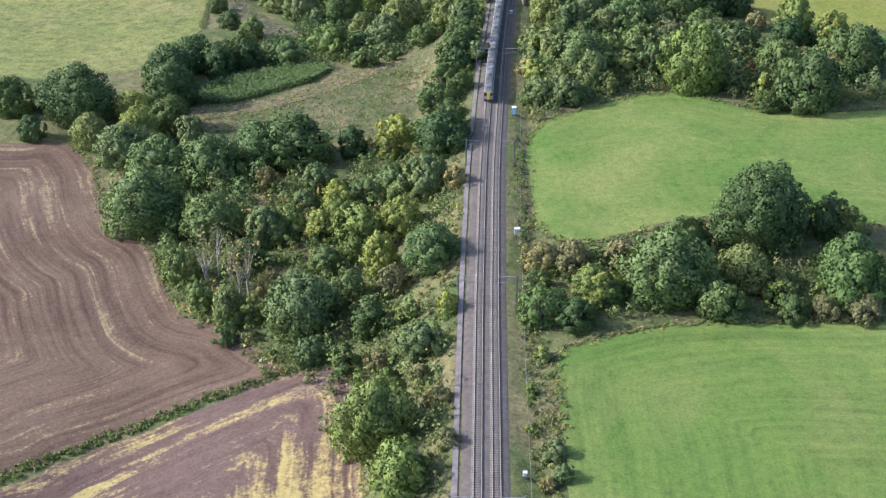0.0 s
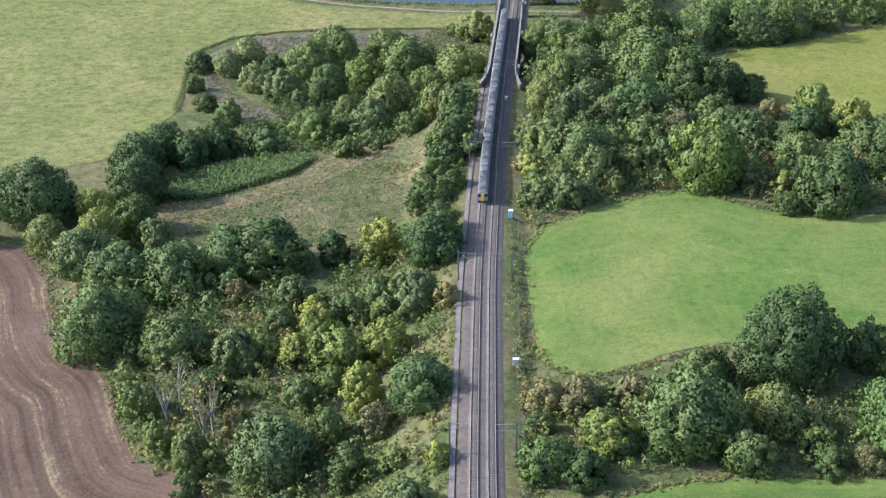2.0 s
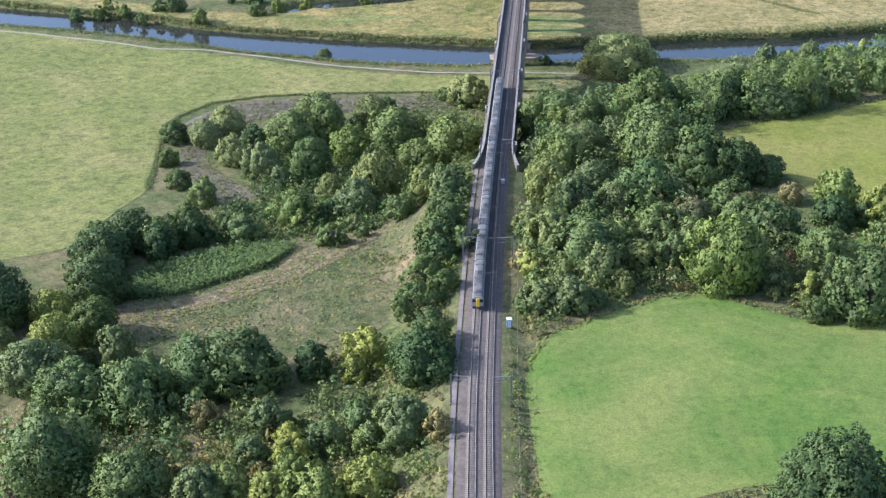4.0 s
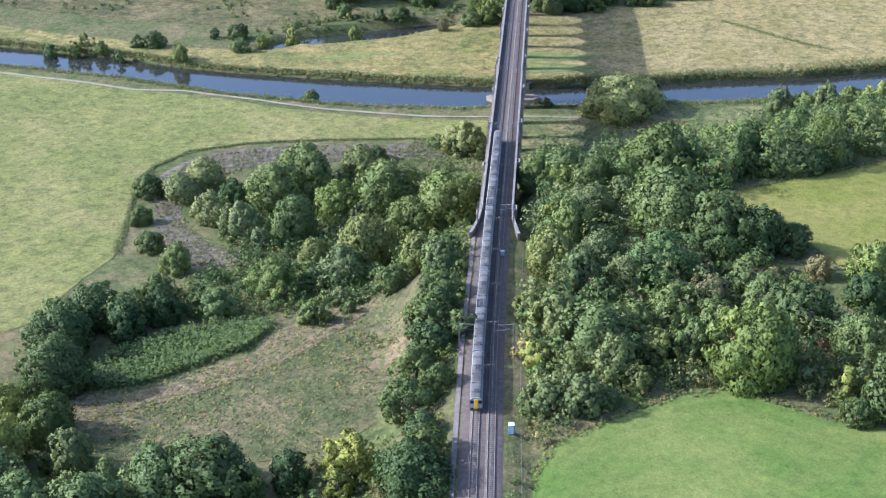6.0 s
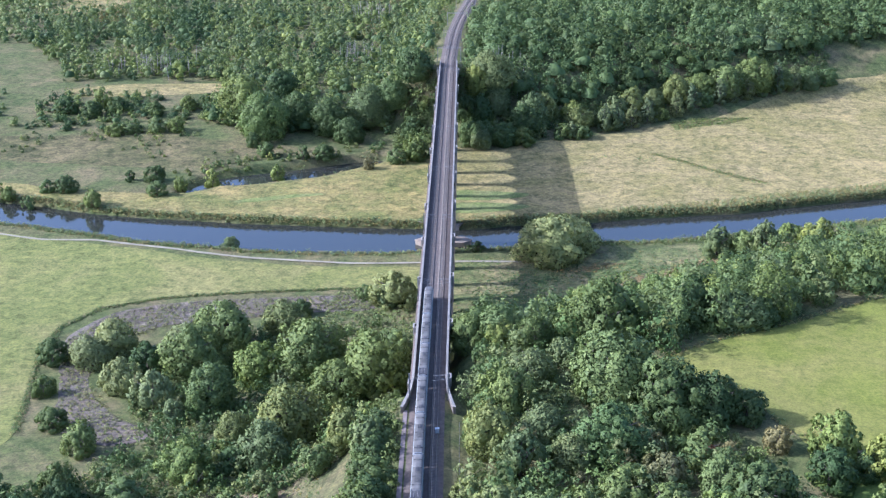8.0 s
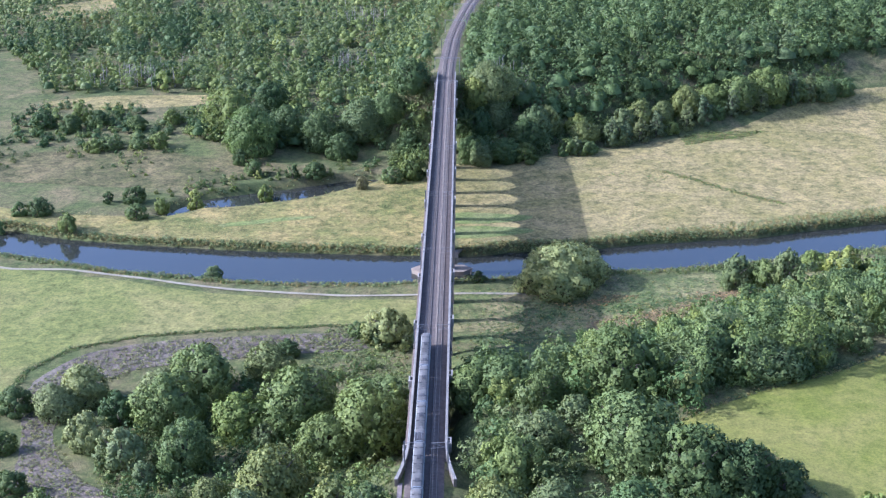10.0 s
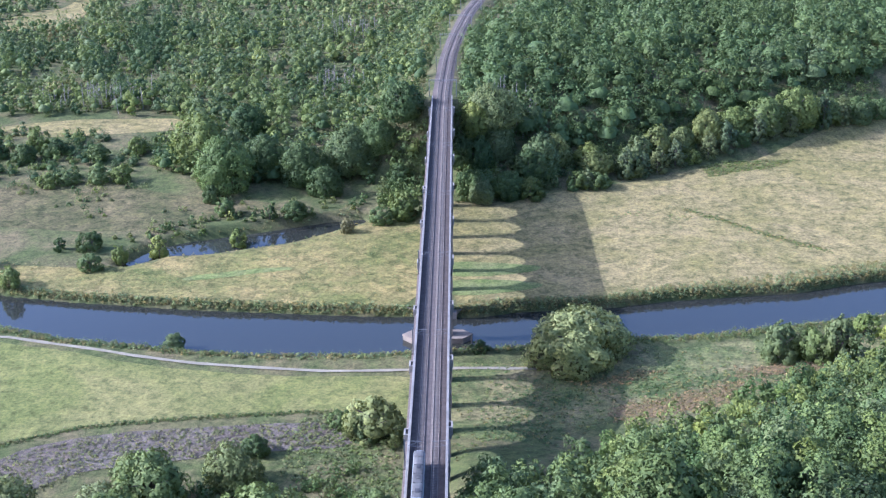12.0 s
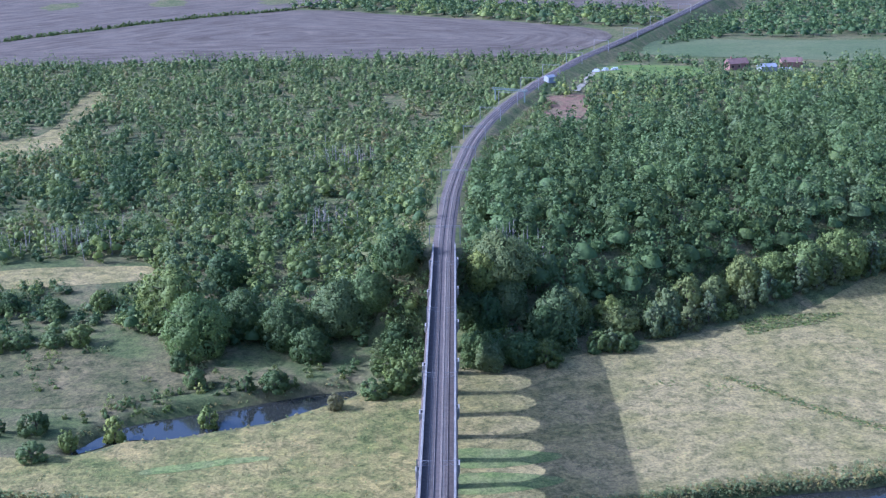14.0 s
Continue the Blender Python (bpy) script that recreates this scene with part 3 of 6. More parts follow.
first_bay = part("arch", arch_bay(), STONE, viaduct)
first_rings = [part("arch_ring", arch_ring(s), COPING, first_bay, "dressed stone arch ring") for s in (-1, 1)]
first_pier = part("pier", pier_mesh(-3.0), STONE, viaduct)
for k in range(BAYS):
    y = FIRST + k * BAY
    if k:
        b = new("arch", first_bay.data)
        b.parent, b.location = viaduct, (0, y, 0)
        for ring in first_rings:
            g = new("arch_ring", ring.data)
            g.parent = b
            g["label"] = "dressed stone arch ring"
        p = new("pier", first_pier.data)
        p.parent, p.location = viaduct, (0, y, 0)
    else:
        first_bay.location = (0, y, 0)
        first_pier.location = (0, y, 0)
for end, a, b in (("south", -8.0, FIRST + 1), ("north", FIRST + BAYS * BAY - 1, FIRST + BAYS * BAY + 10)):
    bm = bmesh.new()
    box(bm, -HALF, HALF, a, b, 2.0, 35.6)
    part("abutment", bm, STONE, viaduct)
VEND = FIRST + BAYS * BAY


def parapet(bm, pts, inner, outer, z0, z1):
    """A wall between two lines of plan points."""
    rows = []
    for (ax, ay), (bx, by) in zip(inner, outer):
        rows.append([bm.verts.new(c) for c in ((ax, ay, z0), (ax, ay, z1), (bx, by, z1), (bx, by, z0))])
    for a, b in zip(rows, rows[1:]):
        for j in range(4):
            bm.faces.new((a[j], a[(j + 1) % 4], b[(j + 1) % 4], b[j]))
    bm.faces.new(rows[0])
    bm.faces.new(rows[-1][::-1])
    return bm


for side in (-1, 1):
    flare = [(0.0, 4.32), (-0.0, 4.32)]
    ysl = [VEND + 4, VEND - 1] + list(np.arange(VEND - 19, 20, -18)) + [16, 12, 9, 6, 3, 0, -3, -5]
    inn = [(side * (4.3 + 0.006 * max(0, 14 - y) ** 2), y) for y in ysl]
    out = [(side * (4.75 + 0.0066 * max(0, 14 - y) ** 2), y) for y in ysl]
    wall = part("parapet", parapet(bmesh.new(), None, inn, out, 35.4, 37.35), STONE, viaduct)
    inn2 = [(a - side * 0.07, y) for a, y in inn]
    out2 = [(a + side * 0.09, y) for a, y in out]
    part("coping", parapet(bmesh.new(), None, inn2, out2, 37.35, 37.55), COPING, wall, "pale weathered coping")
    bm = bmesh.new()
    for z in (38.0, 38.4):
        v, f = tubes([tube([(side * (4.52 + 0.0063 * max(0, 14 - y) ** 2), y, z) for y in ysl], [0.03] * len(ysl), 5)])
        vs = [bm.verts.new(c) for c in v]
        for q in f:
            bm.faces.new([vs[i] for i in q])
    for y in np.arange(4, VEND, 3.0):
        box(bm, side * 4.52 - 0.03, side * 4.52 + 0.03, y - 0.03, y + 0.03, 37.5, 38.4)
    part("handrail", bm, STEEL, wall, "thin galvanised handrail")
refuge = None
for side in (-1, 1):
    for k in range(0, BAYS + 1, 2):
        y = FIRST + k * BAY + (2.0 if side > 0 else -1.5)
        if y > VEND:
            continue
        if refuge is None:
            bm = bmesh.new()
            box(bm, -0.1, 1.15, -1.5, 1.5, 34.9, 35.5)
            box(bm, 0.75, 1.15, -1.5, 1.5, 35.5, 37.45)
            box(bm, -0.1, 0.75, -1.5, -1.15, 35.5, 37.45)
            box(bm, -0.1, 0.75, 1.15, 1.5, 35.5, 37.45)
            box(bm, -0.05, 0.9, -0.5, 0.5, 33.4, 34.9)
            refuge = part("refuge", bevelled(bm, 0.04), COPING, viaduct, "projecting pale refuge bay")
            ob = refuge
        else:
            ob = new("refuge", refuge.data)
            ob.parent = viaduct
            ob["label"] = "projecting pale refuge bay"
        ob.matrix_basis = pose(side * 4.7, y, 0, 0, 0, 0 if side > 0 else 180)


def cutwater():
    bm = bmesh.new()
    for z0, z1, g in ((-2.5, 1.6, 0.0), (1.6, 2.1, 0.25)):
        ring = [(-12.0 - g, 0), (-8.6, -3.4 - g), (8.6, -3.4 - g), (12.0 + g, 0), (8.6, 3.4 + g), (-8.6, 3.4 + g)]
        lo = [bm.verts.new((x, y, z0)) for x, y in ring]
        hi = [bm.verts.new((x, y, z1)) for x, y in ring]
        for i in range(6):
            bm.faces.new((lo[i], lo[(i + 1) % 6], hi[(i + 1) % 6], hi[i]))
        bm.faces.new(hi)
    return bm


cw = part("cutwater", cutwater(), plain("cutwater_stone", (0.22, 0.18, 0.135), 0.9, 0.3, 1.5, bump=0.5), viaduct, "pointed stone cutwater standing in the river")
cw.location = (0, FIRST + 11 * BAY, 0)
bm = bmesh.new()
for side in (-1, 1):
    box(bm, -0.5, 0.5, -5.5, 5.5, -2, 2.6, pose(side * 8.5, FIRST + 12 * BAY + 2.0, 0, 0, 0, 90 + side * 28))
box(bm, -6.5, 6.5, FIRST + 12 * BAY - 1.6, FIRST + 12 * BAY + 0.2, -2, 2.6)
part("bank_wall", bm, plain("bank_wall_stone", (0.30, 0.25, 0.20), 0.9, 0.3, 1.5, bump=0.5), viaduct, "low stone river wall")

# ---- overhead line ----
def mast_thing(side):
    """A mast beside one track with its cantilever; local x points to the track."""
    root = tagged(new("overhead_mast"), "grey steel overhead line mast with cantilever arm", "mast", "overhead line masts")
    bm = bmesh.new()
    box(bm, -0.14, 0.14, -0.02, 0.02, -2.5, 7.6)
    box(bm, -0.16, -0.12, -0.13, 0.13, -2.5, 7.6)
    box(bm, 0.12, 0.16, -0.13, 0.13, -2.5, 7.6)
    part("post", bm, STEEL, root)
    bm = bmesh.new()
    for a, b, r in (((0.1, 0, 7.2), (4.0, 0, 7.0), 0.06), ((0.1, 0, 5.6), (3.4, 0, 6.95), 0.045), ((0.9, 0, 5.9), (4.3, 0, 5.45), 0.035)):
        v, f = tube([a, b], [r, r], 6)
        vs = [bm.verts.new(c) for c in v]
        for q in f:
            bm.faces.new([vs[i] for i in q])
    part("cantilever", bm, STEEL, root, "slanting tubular cantilever")
    bm = bmesh.new()
    box(bm, -0.35, 0.35, -0.35, 0.35, -1.0, 0.12)
    part("base", bm, SLEEPER, root, "concrete base")
    return root


MAST_Y = [98, 166, 238, 307, 374, 442, 507, 566, 622, 680, 738, 790, 885]
masts = {}
for y in MAST_Y:
    for side in (-1, 1):
        d, x = line_dir(y), float(line_x(y))
        off = 6.5 if y < 440 else 5.1
        m = pose(x + side * off * d[1], y - side * off * d[0], TOP - 0.1, 0, 0, (0 if side < 0 else 180) - math.degrees(math.atan2(d[0], d[1])))
        if side in masts:
            copy_thing(masts[side], m)
        else:
            masts[side] = mast_thing(side)
            masts[side].matrix_basis = m
portal = None
for y in (836, 936, 988, 1042, 1098, 1150, 1205, 1260, 1320, 1385, 1460, 1540, 1640):
    d, x = line_dir(y), float(line_x(y))
    m = pose(x, y, TOP - 0.2, 0, 0, -math.degrees(math.atan2(d[0], d[1])))
    if portal is None:
        portal = tagged(new("overhead_portal"), "grey steel portal carrying the overhead line", "gantry", "overhead line portals")
        for s in (-1, 1):
            bm = bmesh.new()
            box(bm, s * 6.4 - 0.15, s * 6.4 + 0.15, -0.15, 0.15, -1.5, 8.2)
            part("leg", bm, STEEL, portal)
        bm = bmesh.new()
        for z in (7.5, 8.1):
            box(bm, -6.5, 6.5, -0.08, 0.08, z - 0.06, z + 0.06)
        for k in range(12):
            box(bm, -6.2 + k * 1.06, -6.1 + k * 1.06, -0.05, 0.05, 7.5, 8.1)
        part("boom", bm, STEEL, portal)
        portal.matrix_basis = m
    else:
        copy_thing(portal, m)
for off in (-1.75, 1.75):
    for z in (5.4, 6.7):
        pts = [(float(line_x(y)) + off, y, TOP + z) for y in np.arange(60, 1500, 12.0)]
        v, f = tubes([tube(pts, [0.02] * len(pts), 4)])
        tagged(new("overhead_wire", mesh_of("overhead_wire", v, f, plain("copper_wire", (0.12, 0.11, 0.10), 0.5, 0.1))), "thin overhead contact wire", "wire", "overhead wires")

# ---- train ----
COACH, GAUGE_X = 20.2, -1.75
ROOF = plain("train_roof", (0.118, 0.114, 0.102), 0.6, 0.5, 2.4, 0.0, 0.1)
ROOF_DARK = plain("roof_equipment", (0.05, 0.05, 0.052), 0.6, 0.3, 2.0)
BODY = plain("train_body", (0.30, 0.32, 0.33), 0.35, 0.1, 1.0, 0.0, 0.02, 0.5)
STRIPE = plain("train_stripe", (0.10, 0.17, 0.16), 0.35, 0.1, 1.0, 0.0, 0.02, 0.5)
GLASS = plain("train_window", (0.015, 0.018, 0.02), 0.12, 0.1, 1.0, 0.0, 0.0, 0.6)
YELLOW = plain("warning_yellow", (0.75, 0.48, 0.02), 0.45, 0.08, 1.0)
UNDER = plain("underframe", (0.05, 0.045, 0.04), 0.8, 0.3, 2.0)
RUBBER = plain("gangway_rubber", (0.035, 0.035, 0.037), 0.8, 0.2, 2.0)
SECTION = [(-1.38, 1.15), (-1.40, 2.2), (-1.36, 3.0), (-1.22, 3.42), (-0.85, 3.68), (-0.4, 3.78), (0.4, 3.78), (0.85, 3.68), (1.22, 3.42), (1.36, 3.0), (1.40, 2.2), (1.38, 1.15)]


def shell(section, y0, y1, ends=True):
    bm = bmesh.new()
    rings = [[bm.verts.new((x, y, z)) for x, z in section] for y in (y0, y1)]
    n = len(section)
    for j in range(n - 1 if not ends else n):
        bm.faces.new((rings[0][j], rings[1][j], rings[1][(j + 1) % n], rings[0][(j + 1) % n]))
    if ends:
        bm.faces.new(rings[0])
        bm.faces.new(rings[1][::-1])
    return bm


def coach(kind, parent):
    """kind: plain, pantograph, front or rear. Local y runs along the coach."""
    h = COACH / 2 - 0.28
    body = part("coach", shell(SECTION, -h, h), BODY, parent)
    roof = [(x * 1.004, z + 0.012) for x, z in SECTION[3:9]]
    part("roof", shell(roof, -h + 0.15, h - 0.15, False), ROOF, body, "grey grimy curved roof")
    for side in (-1, 1):
        x = side * 1.40
        for k, y in enumerate(np.linspace(-h + 1.6, h - 1.6, 11)):
            if k in (3, 7):
                continue
            bm = bmesh.new()
            box(bm, x - 0.02, x + 0.02, y - 0.65, y + 0.65, 2.15, 2.95)
            part("window", bm, GLASS, body, "dark side window")
        for y in (-h * 0.42, h * 0.42):
            bm = bmesh.new()
            box(bm, x - 0.025, x + 0.025, y - 0.75, y + 0.75, 1.2, 3.05)
            part("door", bm, STRIPE, body, "dark green sliding door")
        bm = bmesh.new()
        box(bm, x - 0.012, x + 0.012, -h + 0.2, h - 0.2, 1.2, 1.75)
        part("stripe", bm, STRIPE, body)
    bm = bmesh.new()
    box(bm, -1.25, 1.25, -h + 0.6, h - 0.6, 0.75, 1.15)
    for y in (-h + 3, h - 3):
        for yy in (-1.15, 1.15):
            for s in (-1, 1):
                bmesh.ops.create_cone(bm, cap_ends=True, segments=14, radius1=0.42, radius2=0.42, depth=0.13,
                                      matrix=pose(s * 0.75, y + yy, 0.48, 0, 90, 0))
        box(bm, -1.1, 1.1, y - 1.8, y + 1.8, 0.4, 0.7)
    part("underframe", bm, UNDER, body)
    for y, w, l in ((-h * 0.72, 1.0, 1.5), (-h * 0.2, 0.75, 0.8), (h * 0.3, 0.9, 1.8), (h * 0.75, 0.7, 0.7)):
        bm = bmesh.new()
        box(bm, -w / 2, w / 2, y - l / 2, y + l / 2, 3.76, 3.9)
        part("roof_vent", bevelled(bm, 0.03), ROOF_DARK if l > 1 else ROOF, body)
    for y in np.linspace(-h + 2.5, h - 2.5, 5):
        bm = bmesh.new()
        box(bm, -1.05, 1.05, y - 0.05, y + 0.05, 3.6, 3.815)
        part("roof_rib", bm, ROOF_DARK, body)
    bm = bmesh.new()
    box(bm, -0.75, 0.75, h - 0.05, h + 0.32, 1.15, 3.45)
    part("gangway", bm, RUBBER, body, "black corridor bellows")
    if kind == "pantograph":
        bm = bmesh.new()
        box(bm, -1.2, 1.2, -h + 0.3, -h + 4.2, 3.62, 3.84)
        part("pantograph_well", bm, ROOF_DARK, body, "dark recessed pantograph well")
        bm = bmesh.new()
        for a, b in (((-0.5, -h + 1.0, 3.9), (-0.4, -h + 2.6, 4.5)), ((0.5, -h + 1.0, 3.9), (0.4, -h + 2.6, 4.5)), ((-0.4, -h + 2.6, 4.5), (-0.5, -h + 1.4, 5.2)),
                     ((0.4, -h + 2.6, 4.5), (0.5, -h + 1.4, 5.2)), ((-0.9, -h + 1.4, 5.25), (0.9, -h + 1.4, 5.25)), ((-0.9, -h + 1.7, 5.25), (0.9, -h + 1.7, 5.25))):
            v, f = tube([a, b], [0.045, 0.045], 5)
            vs = [bm.verts.new(c) for c in v]
            for q in f:
                bm.faces.new([vs[i] for i in q])
        part("pantograph", bm, STEEL, body, "folding steel pantograph")
    if kind in ("front", "rear"):
        s = 1 if kind == "front" else -1
        bm = bmesh.new()
        box(bm, -0.42, 0.42, s * h - 0.02 if s > 0 else s * h - 0.2, s * h + 0.2 if s > 0 else s * h + 0.02, 1.1, 3.35)
        part("end_door", bevelled(bm, 0.04), YELLOW, body, "yellow corridor end door")
        for x in (-0.9, 0.9):
            bm = bmesh.new()
            box(bm, x - 0.4, x + 0.4, s * h - 0.06, s * h + 0.06, 2.3, 3.1)
            part("windscreen", bm, GLASS, body, "black cab window")
            bm = bmesh.new()
            box(bm, x - 0.22, x + 0.22, s * h - 0.08, s * h + 0.08, 1.35, 1.6)
            part("headlight", bm, BODY, body, "small lamp cluster")
        bm = bmesh.new()
        box(bm, -1.3, 1.3, s * h - 0.1, s * h + 0.1, 0.5, 1.15)
        part("buffer_beam", bm, UNDER, body)
    return body


train = tagged(new("train"), "grey eight-coach electric passenger train with yellow ends", "train")
for i in range(8):
    y = 347 + COACH * (i + 0.5) * 0.998
    d, x = line_dir(y), float(line_x(y))
    c = coach("rear" if i == 0 else "front" if i == 7 else "pantograph" if i in (2, 5) else "plain", train)
    c.matrix_basis = pose(x + GAUGE_X * d[1], y - GAUGE_X * d[0], TOP + 0.2, 0, 0, -math.degrees(math.atan2(d[0], d[1])))

# ---- trees ----
rng = np.random.default_rng(7)


def leaf_clumps(centres, normals, sizes, r, loose=0.5):
    """Three-cornered leaf clumps, each its own island: vertices, faces and the soft normals of the crown."""
    n = len(centres)
    tilt = normals + r.normal(size=(n, 3)) * loose
    tilt /= np.linalg.norm(tilt, axis=1)[:, None]
    t = np.cross(tilt, r.normal(size=(n, 3)))
    t /= np.linalg.norm(t, axis=1)[:, None] + 1e-9
    b = np.cross(tilt, t)
    w, h = (sizes * r.uniform(0.5, 0.85, n))[:, None], (sizes * r.uniform(0.4, 0.65, n))[:, None]
    v = np.stack([centres + t * w, centres - t * w * 0.55 + b * h, centres - t * w * 0.55 - b * h], 1)
    soft = normals * 0.85 + tilt * 0.25
    soft /= np.linalg.norm(soft, axis=1)[:, None]
    return v.reshape(-1, 3), np.arange(n * 3).reshape(n, 3), np.repeat(soft, 3, axis=0)


def crown(r, width, tall, base, lobes, n, leaf, form=0.42):
    """Leaf clumps on large overlapping boughs with deep gaps between them: centres, normals, sizes and the bough's tone."""
    R, H = width / 2, tall - base
    k = np.arange(lobes)
    u = np.clip((k + r.uniform(0.1, 0.9, lobes)) / lobes, 0.03, 1.0)
    ang = k * 2.39996 + r.uniform(-0.6, 0.6, lobes) + r.uniform(0, 6.28)
    wide = np.where(u > form, np.clip(1 - ((u - form) / (1 - form)) ** 2.2, 0.0, 1) ** 0.55, 0.72 + 0.28 * u / form)
    # the outline swells and shrinks round the trunk
    swell = 1 + 0.16 * np.sin(ang + r.uniform(0, 6.28)) + 0.12 * np.sin(2 * ang + r.uniform(0, 6.28))
    big = 0.11 + 0.24 * r.uniform(0, 1, lobes) ** 1.3
    big *= 0.8 if lobes > 58 and width < 17 else 1.0 if lobes > 30 else 1.1 if lobes > 15 else 1.4
    lr = R * big * (1.05 - 0.25 * u)
    rad = np.maximum(R * wide * swell - lr * 0.75, 0) * r.uniform(0.82, 1.08, lobes)
    pos = np.stack([rad * np.cos(ang), rad * np.sin(ang), base + np.maximum(u * H * r.uniform(0.88, 1.06, lobes) - lr * 0.7, lr * 0.4)], -1)
    pick = r.choice(lobes, size=int(n * 2.6), p=lr ** 2 / (lr ** 2).sum())
    d = r.normal(size=(len(pick), 3))
    d /= np.linalg.norm(d, axis=1)[:, None]
    p = pos[pick] + d * (lr[pick] * r.uniform(0.72, 1.24, len(pick)))[:, None] * np.array([1, 1, 0.82])
    mid = np.array([0, 0, base + H * 0.35])
    out = p - mid
    out /= np.linalg.norm(out, axis=1)[:, None] + 1e-9
    bad = ((d * out).sum(1) < -0.25) | (p[:, 2] < base)
    for q, s in zip(pos, lr):
        bad |= (((p - q) / np.array([1, 1, 0.82])) ** 2).sum(1) < (s * 0.68) ** 2
    p, d, out, pick = p[~bad][:n], d[~bad][:n], out[~bad][:n], pick[~bad][:n]
    nrm = d * 0.62 + out * 0.55
    own = np.clip(0.5 + r.normal(0, 0.07, lobes), 0.15, 0.85)[pick]
    # a thick inner layer closes the crown
    m = max(8, n // 12)
    e = r.normal(size=(m, 3))
    e /= np.linalg.norm(e, axis=1)[:, None]
    e[:, 2] = np.abs(e[:, 2]) * np.where(r.uniform(size=m) < 0.25, -0.4, 1)
    inner = e * np.array([R * 0.55, R * 0.55, H * 0.46]) + np.array([0, 0, base + H * 0.32])
    p, nrm, own = np.vstack([p, inner]), np.vstack([nrm, e]), np.append(own, np.full(m, 0.4))
    nrm /= np.linalg.norm(nrm, axis=1)[:, None]
    p[:, :2] *= R / np.quantile(np.hypot(p[:, 0], p[:, 1]), 0.97)
    p[:, 2] = base + (p[:, 2] - base) * H / (np.quantile(p[:, 2], 0.995) - base)
    size = np.append(leaf * r.uniform(0.6, 1.35, len(p) - m), np.full(m, -R * (0.2 if width < 2 else 0.13)))
    return p, nrm, np.abs(size) if leaf < 0.95 else size, own


def dome(r, tall):
    """The closed leafy inside of a far crown one metre wide: billowing, with creases between the boughs."""
    bm = bmesh.new()
    bmesh.ops.create_icosphere(bm, subdivisions=2, radius=0.5)
    bmesh.ops.delete(bm, geom=[v for v in bm.verts if v.co.z < -0.22], context="VERTS")
    seed = Vector((r.uniform(0, 50), r.uniform(0, 50), r.uniform(0, 50)))
    for v in bm.verts:
        d = v.co.normalized()
        q = 0.62 - 0.4 * abs(noise.noise(d * 2.3 + seed)) + 0.1 * noise.noise(d * 1.1 - seed)
        v.co = Vector((d.x * 0.5 * q, d.y * 0.5 * q, tall * (0.22 + 0.42 * d.z * q)))
    bm.normal_update()
    v = np.array([p.co[:] for p in bm.verts])
    out = v - np.array([0, 0, tall * 0.3])
    out /= np.linalg.norm(out, axis=1)[:, None] + 1e-9
    nm = np.array([p.normal[:] for p in bm.verts]) * 0.7 + out * 0.45
    bm.verts.index_update()
    f = np.array([[p.index for p in q.verts] for q in bm.faces])
    bm.free()
    return v, f, nm / np.linalg.norm(nm, axis=1)[:, None]


SIZES = {"small": (6.0, 1250, 0.43), "medium": (11.0, 2850, 0.52), "large": (18.0, 5700, 0.62), "huge": (28.0, 11500, 0.66)}
ASPECT = {"S": 0.95, "O": 0.74, "G": 0.76, "B": 0.72, "Y": 0.78, "P": 0.68, "R": 0.7, "D": 1.75, "A": 1.35, "W": 0.47, "V": 0.76}
LABELS = {"S": "small russet tree turning red in early autumn", "O": "dark green broad-leaved tree with a dense lumpy crown", "G": "mid-green broad-leaved tree with a rounded crown", "B": "bright green sunlit tree with a full crown",
          "Y": "yellow-green tree turning in early autumn", "P": "pale grey-green willow with a soft rounded crown", "R": "brownish shrub with thinning autumn leaves",
          "A": "slender upright tree in a line along the meadow edge", "W": "broad pale willow with a soft sunlit crown by the river", "V": "pale yellow-green willow with a soft feathery crown",
          "D": "half-dead tree with bare pale trunk and limbs"}
PROTO = {}


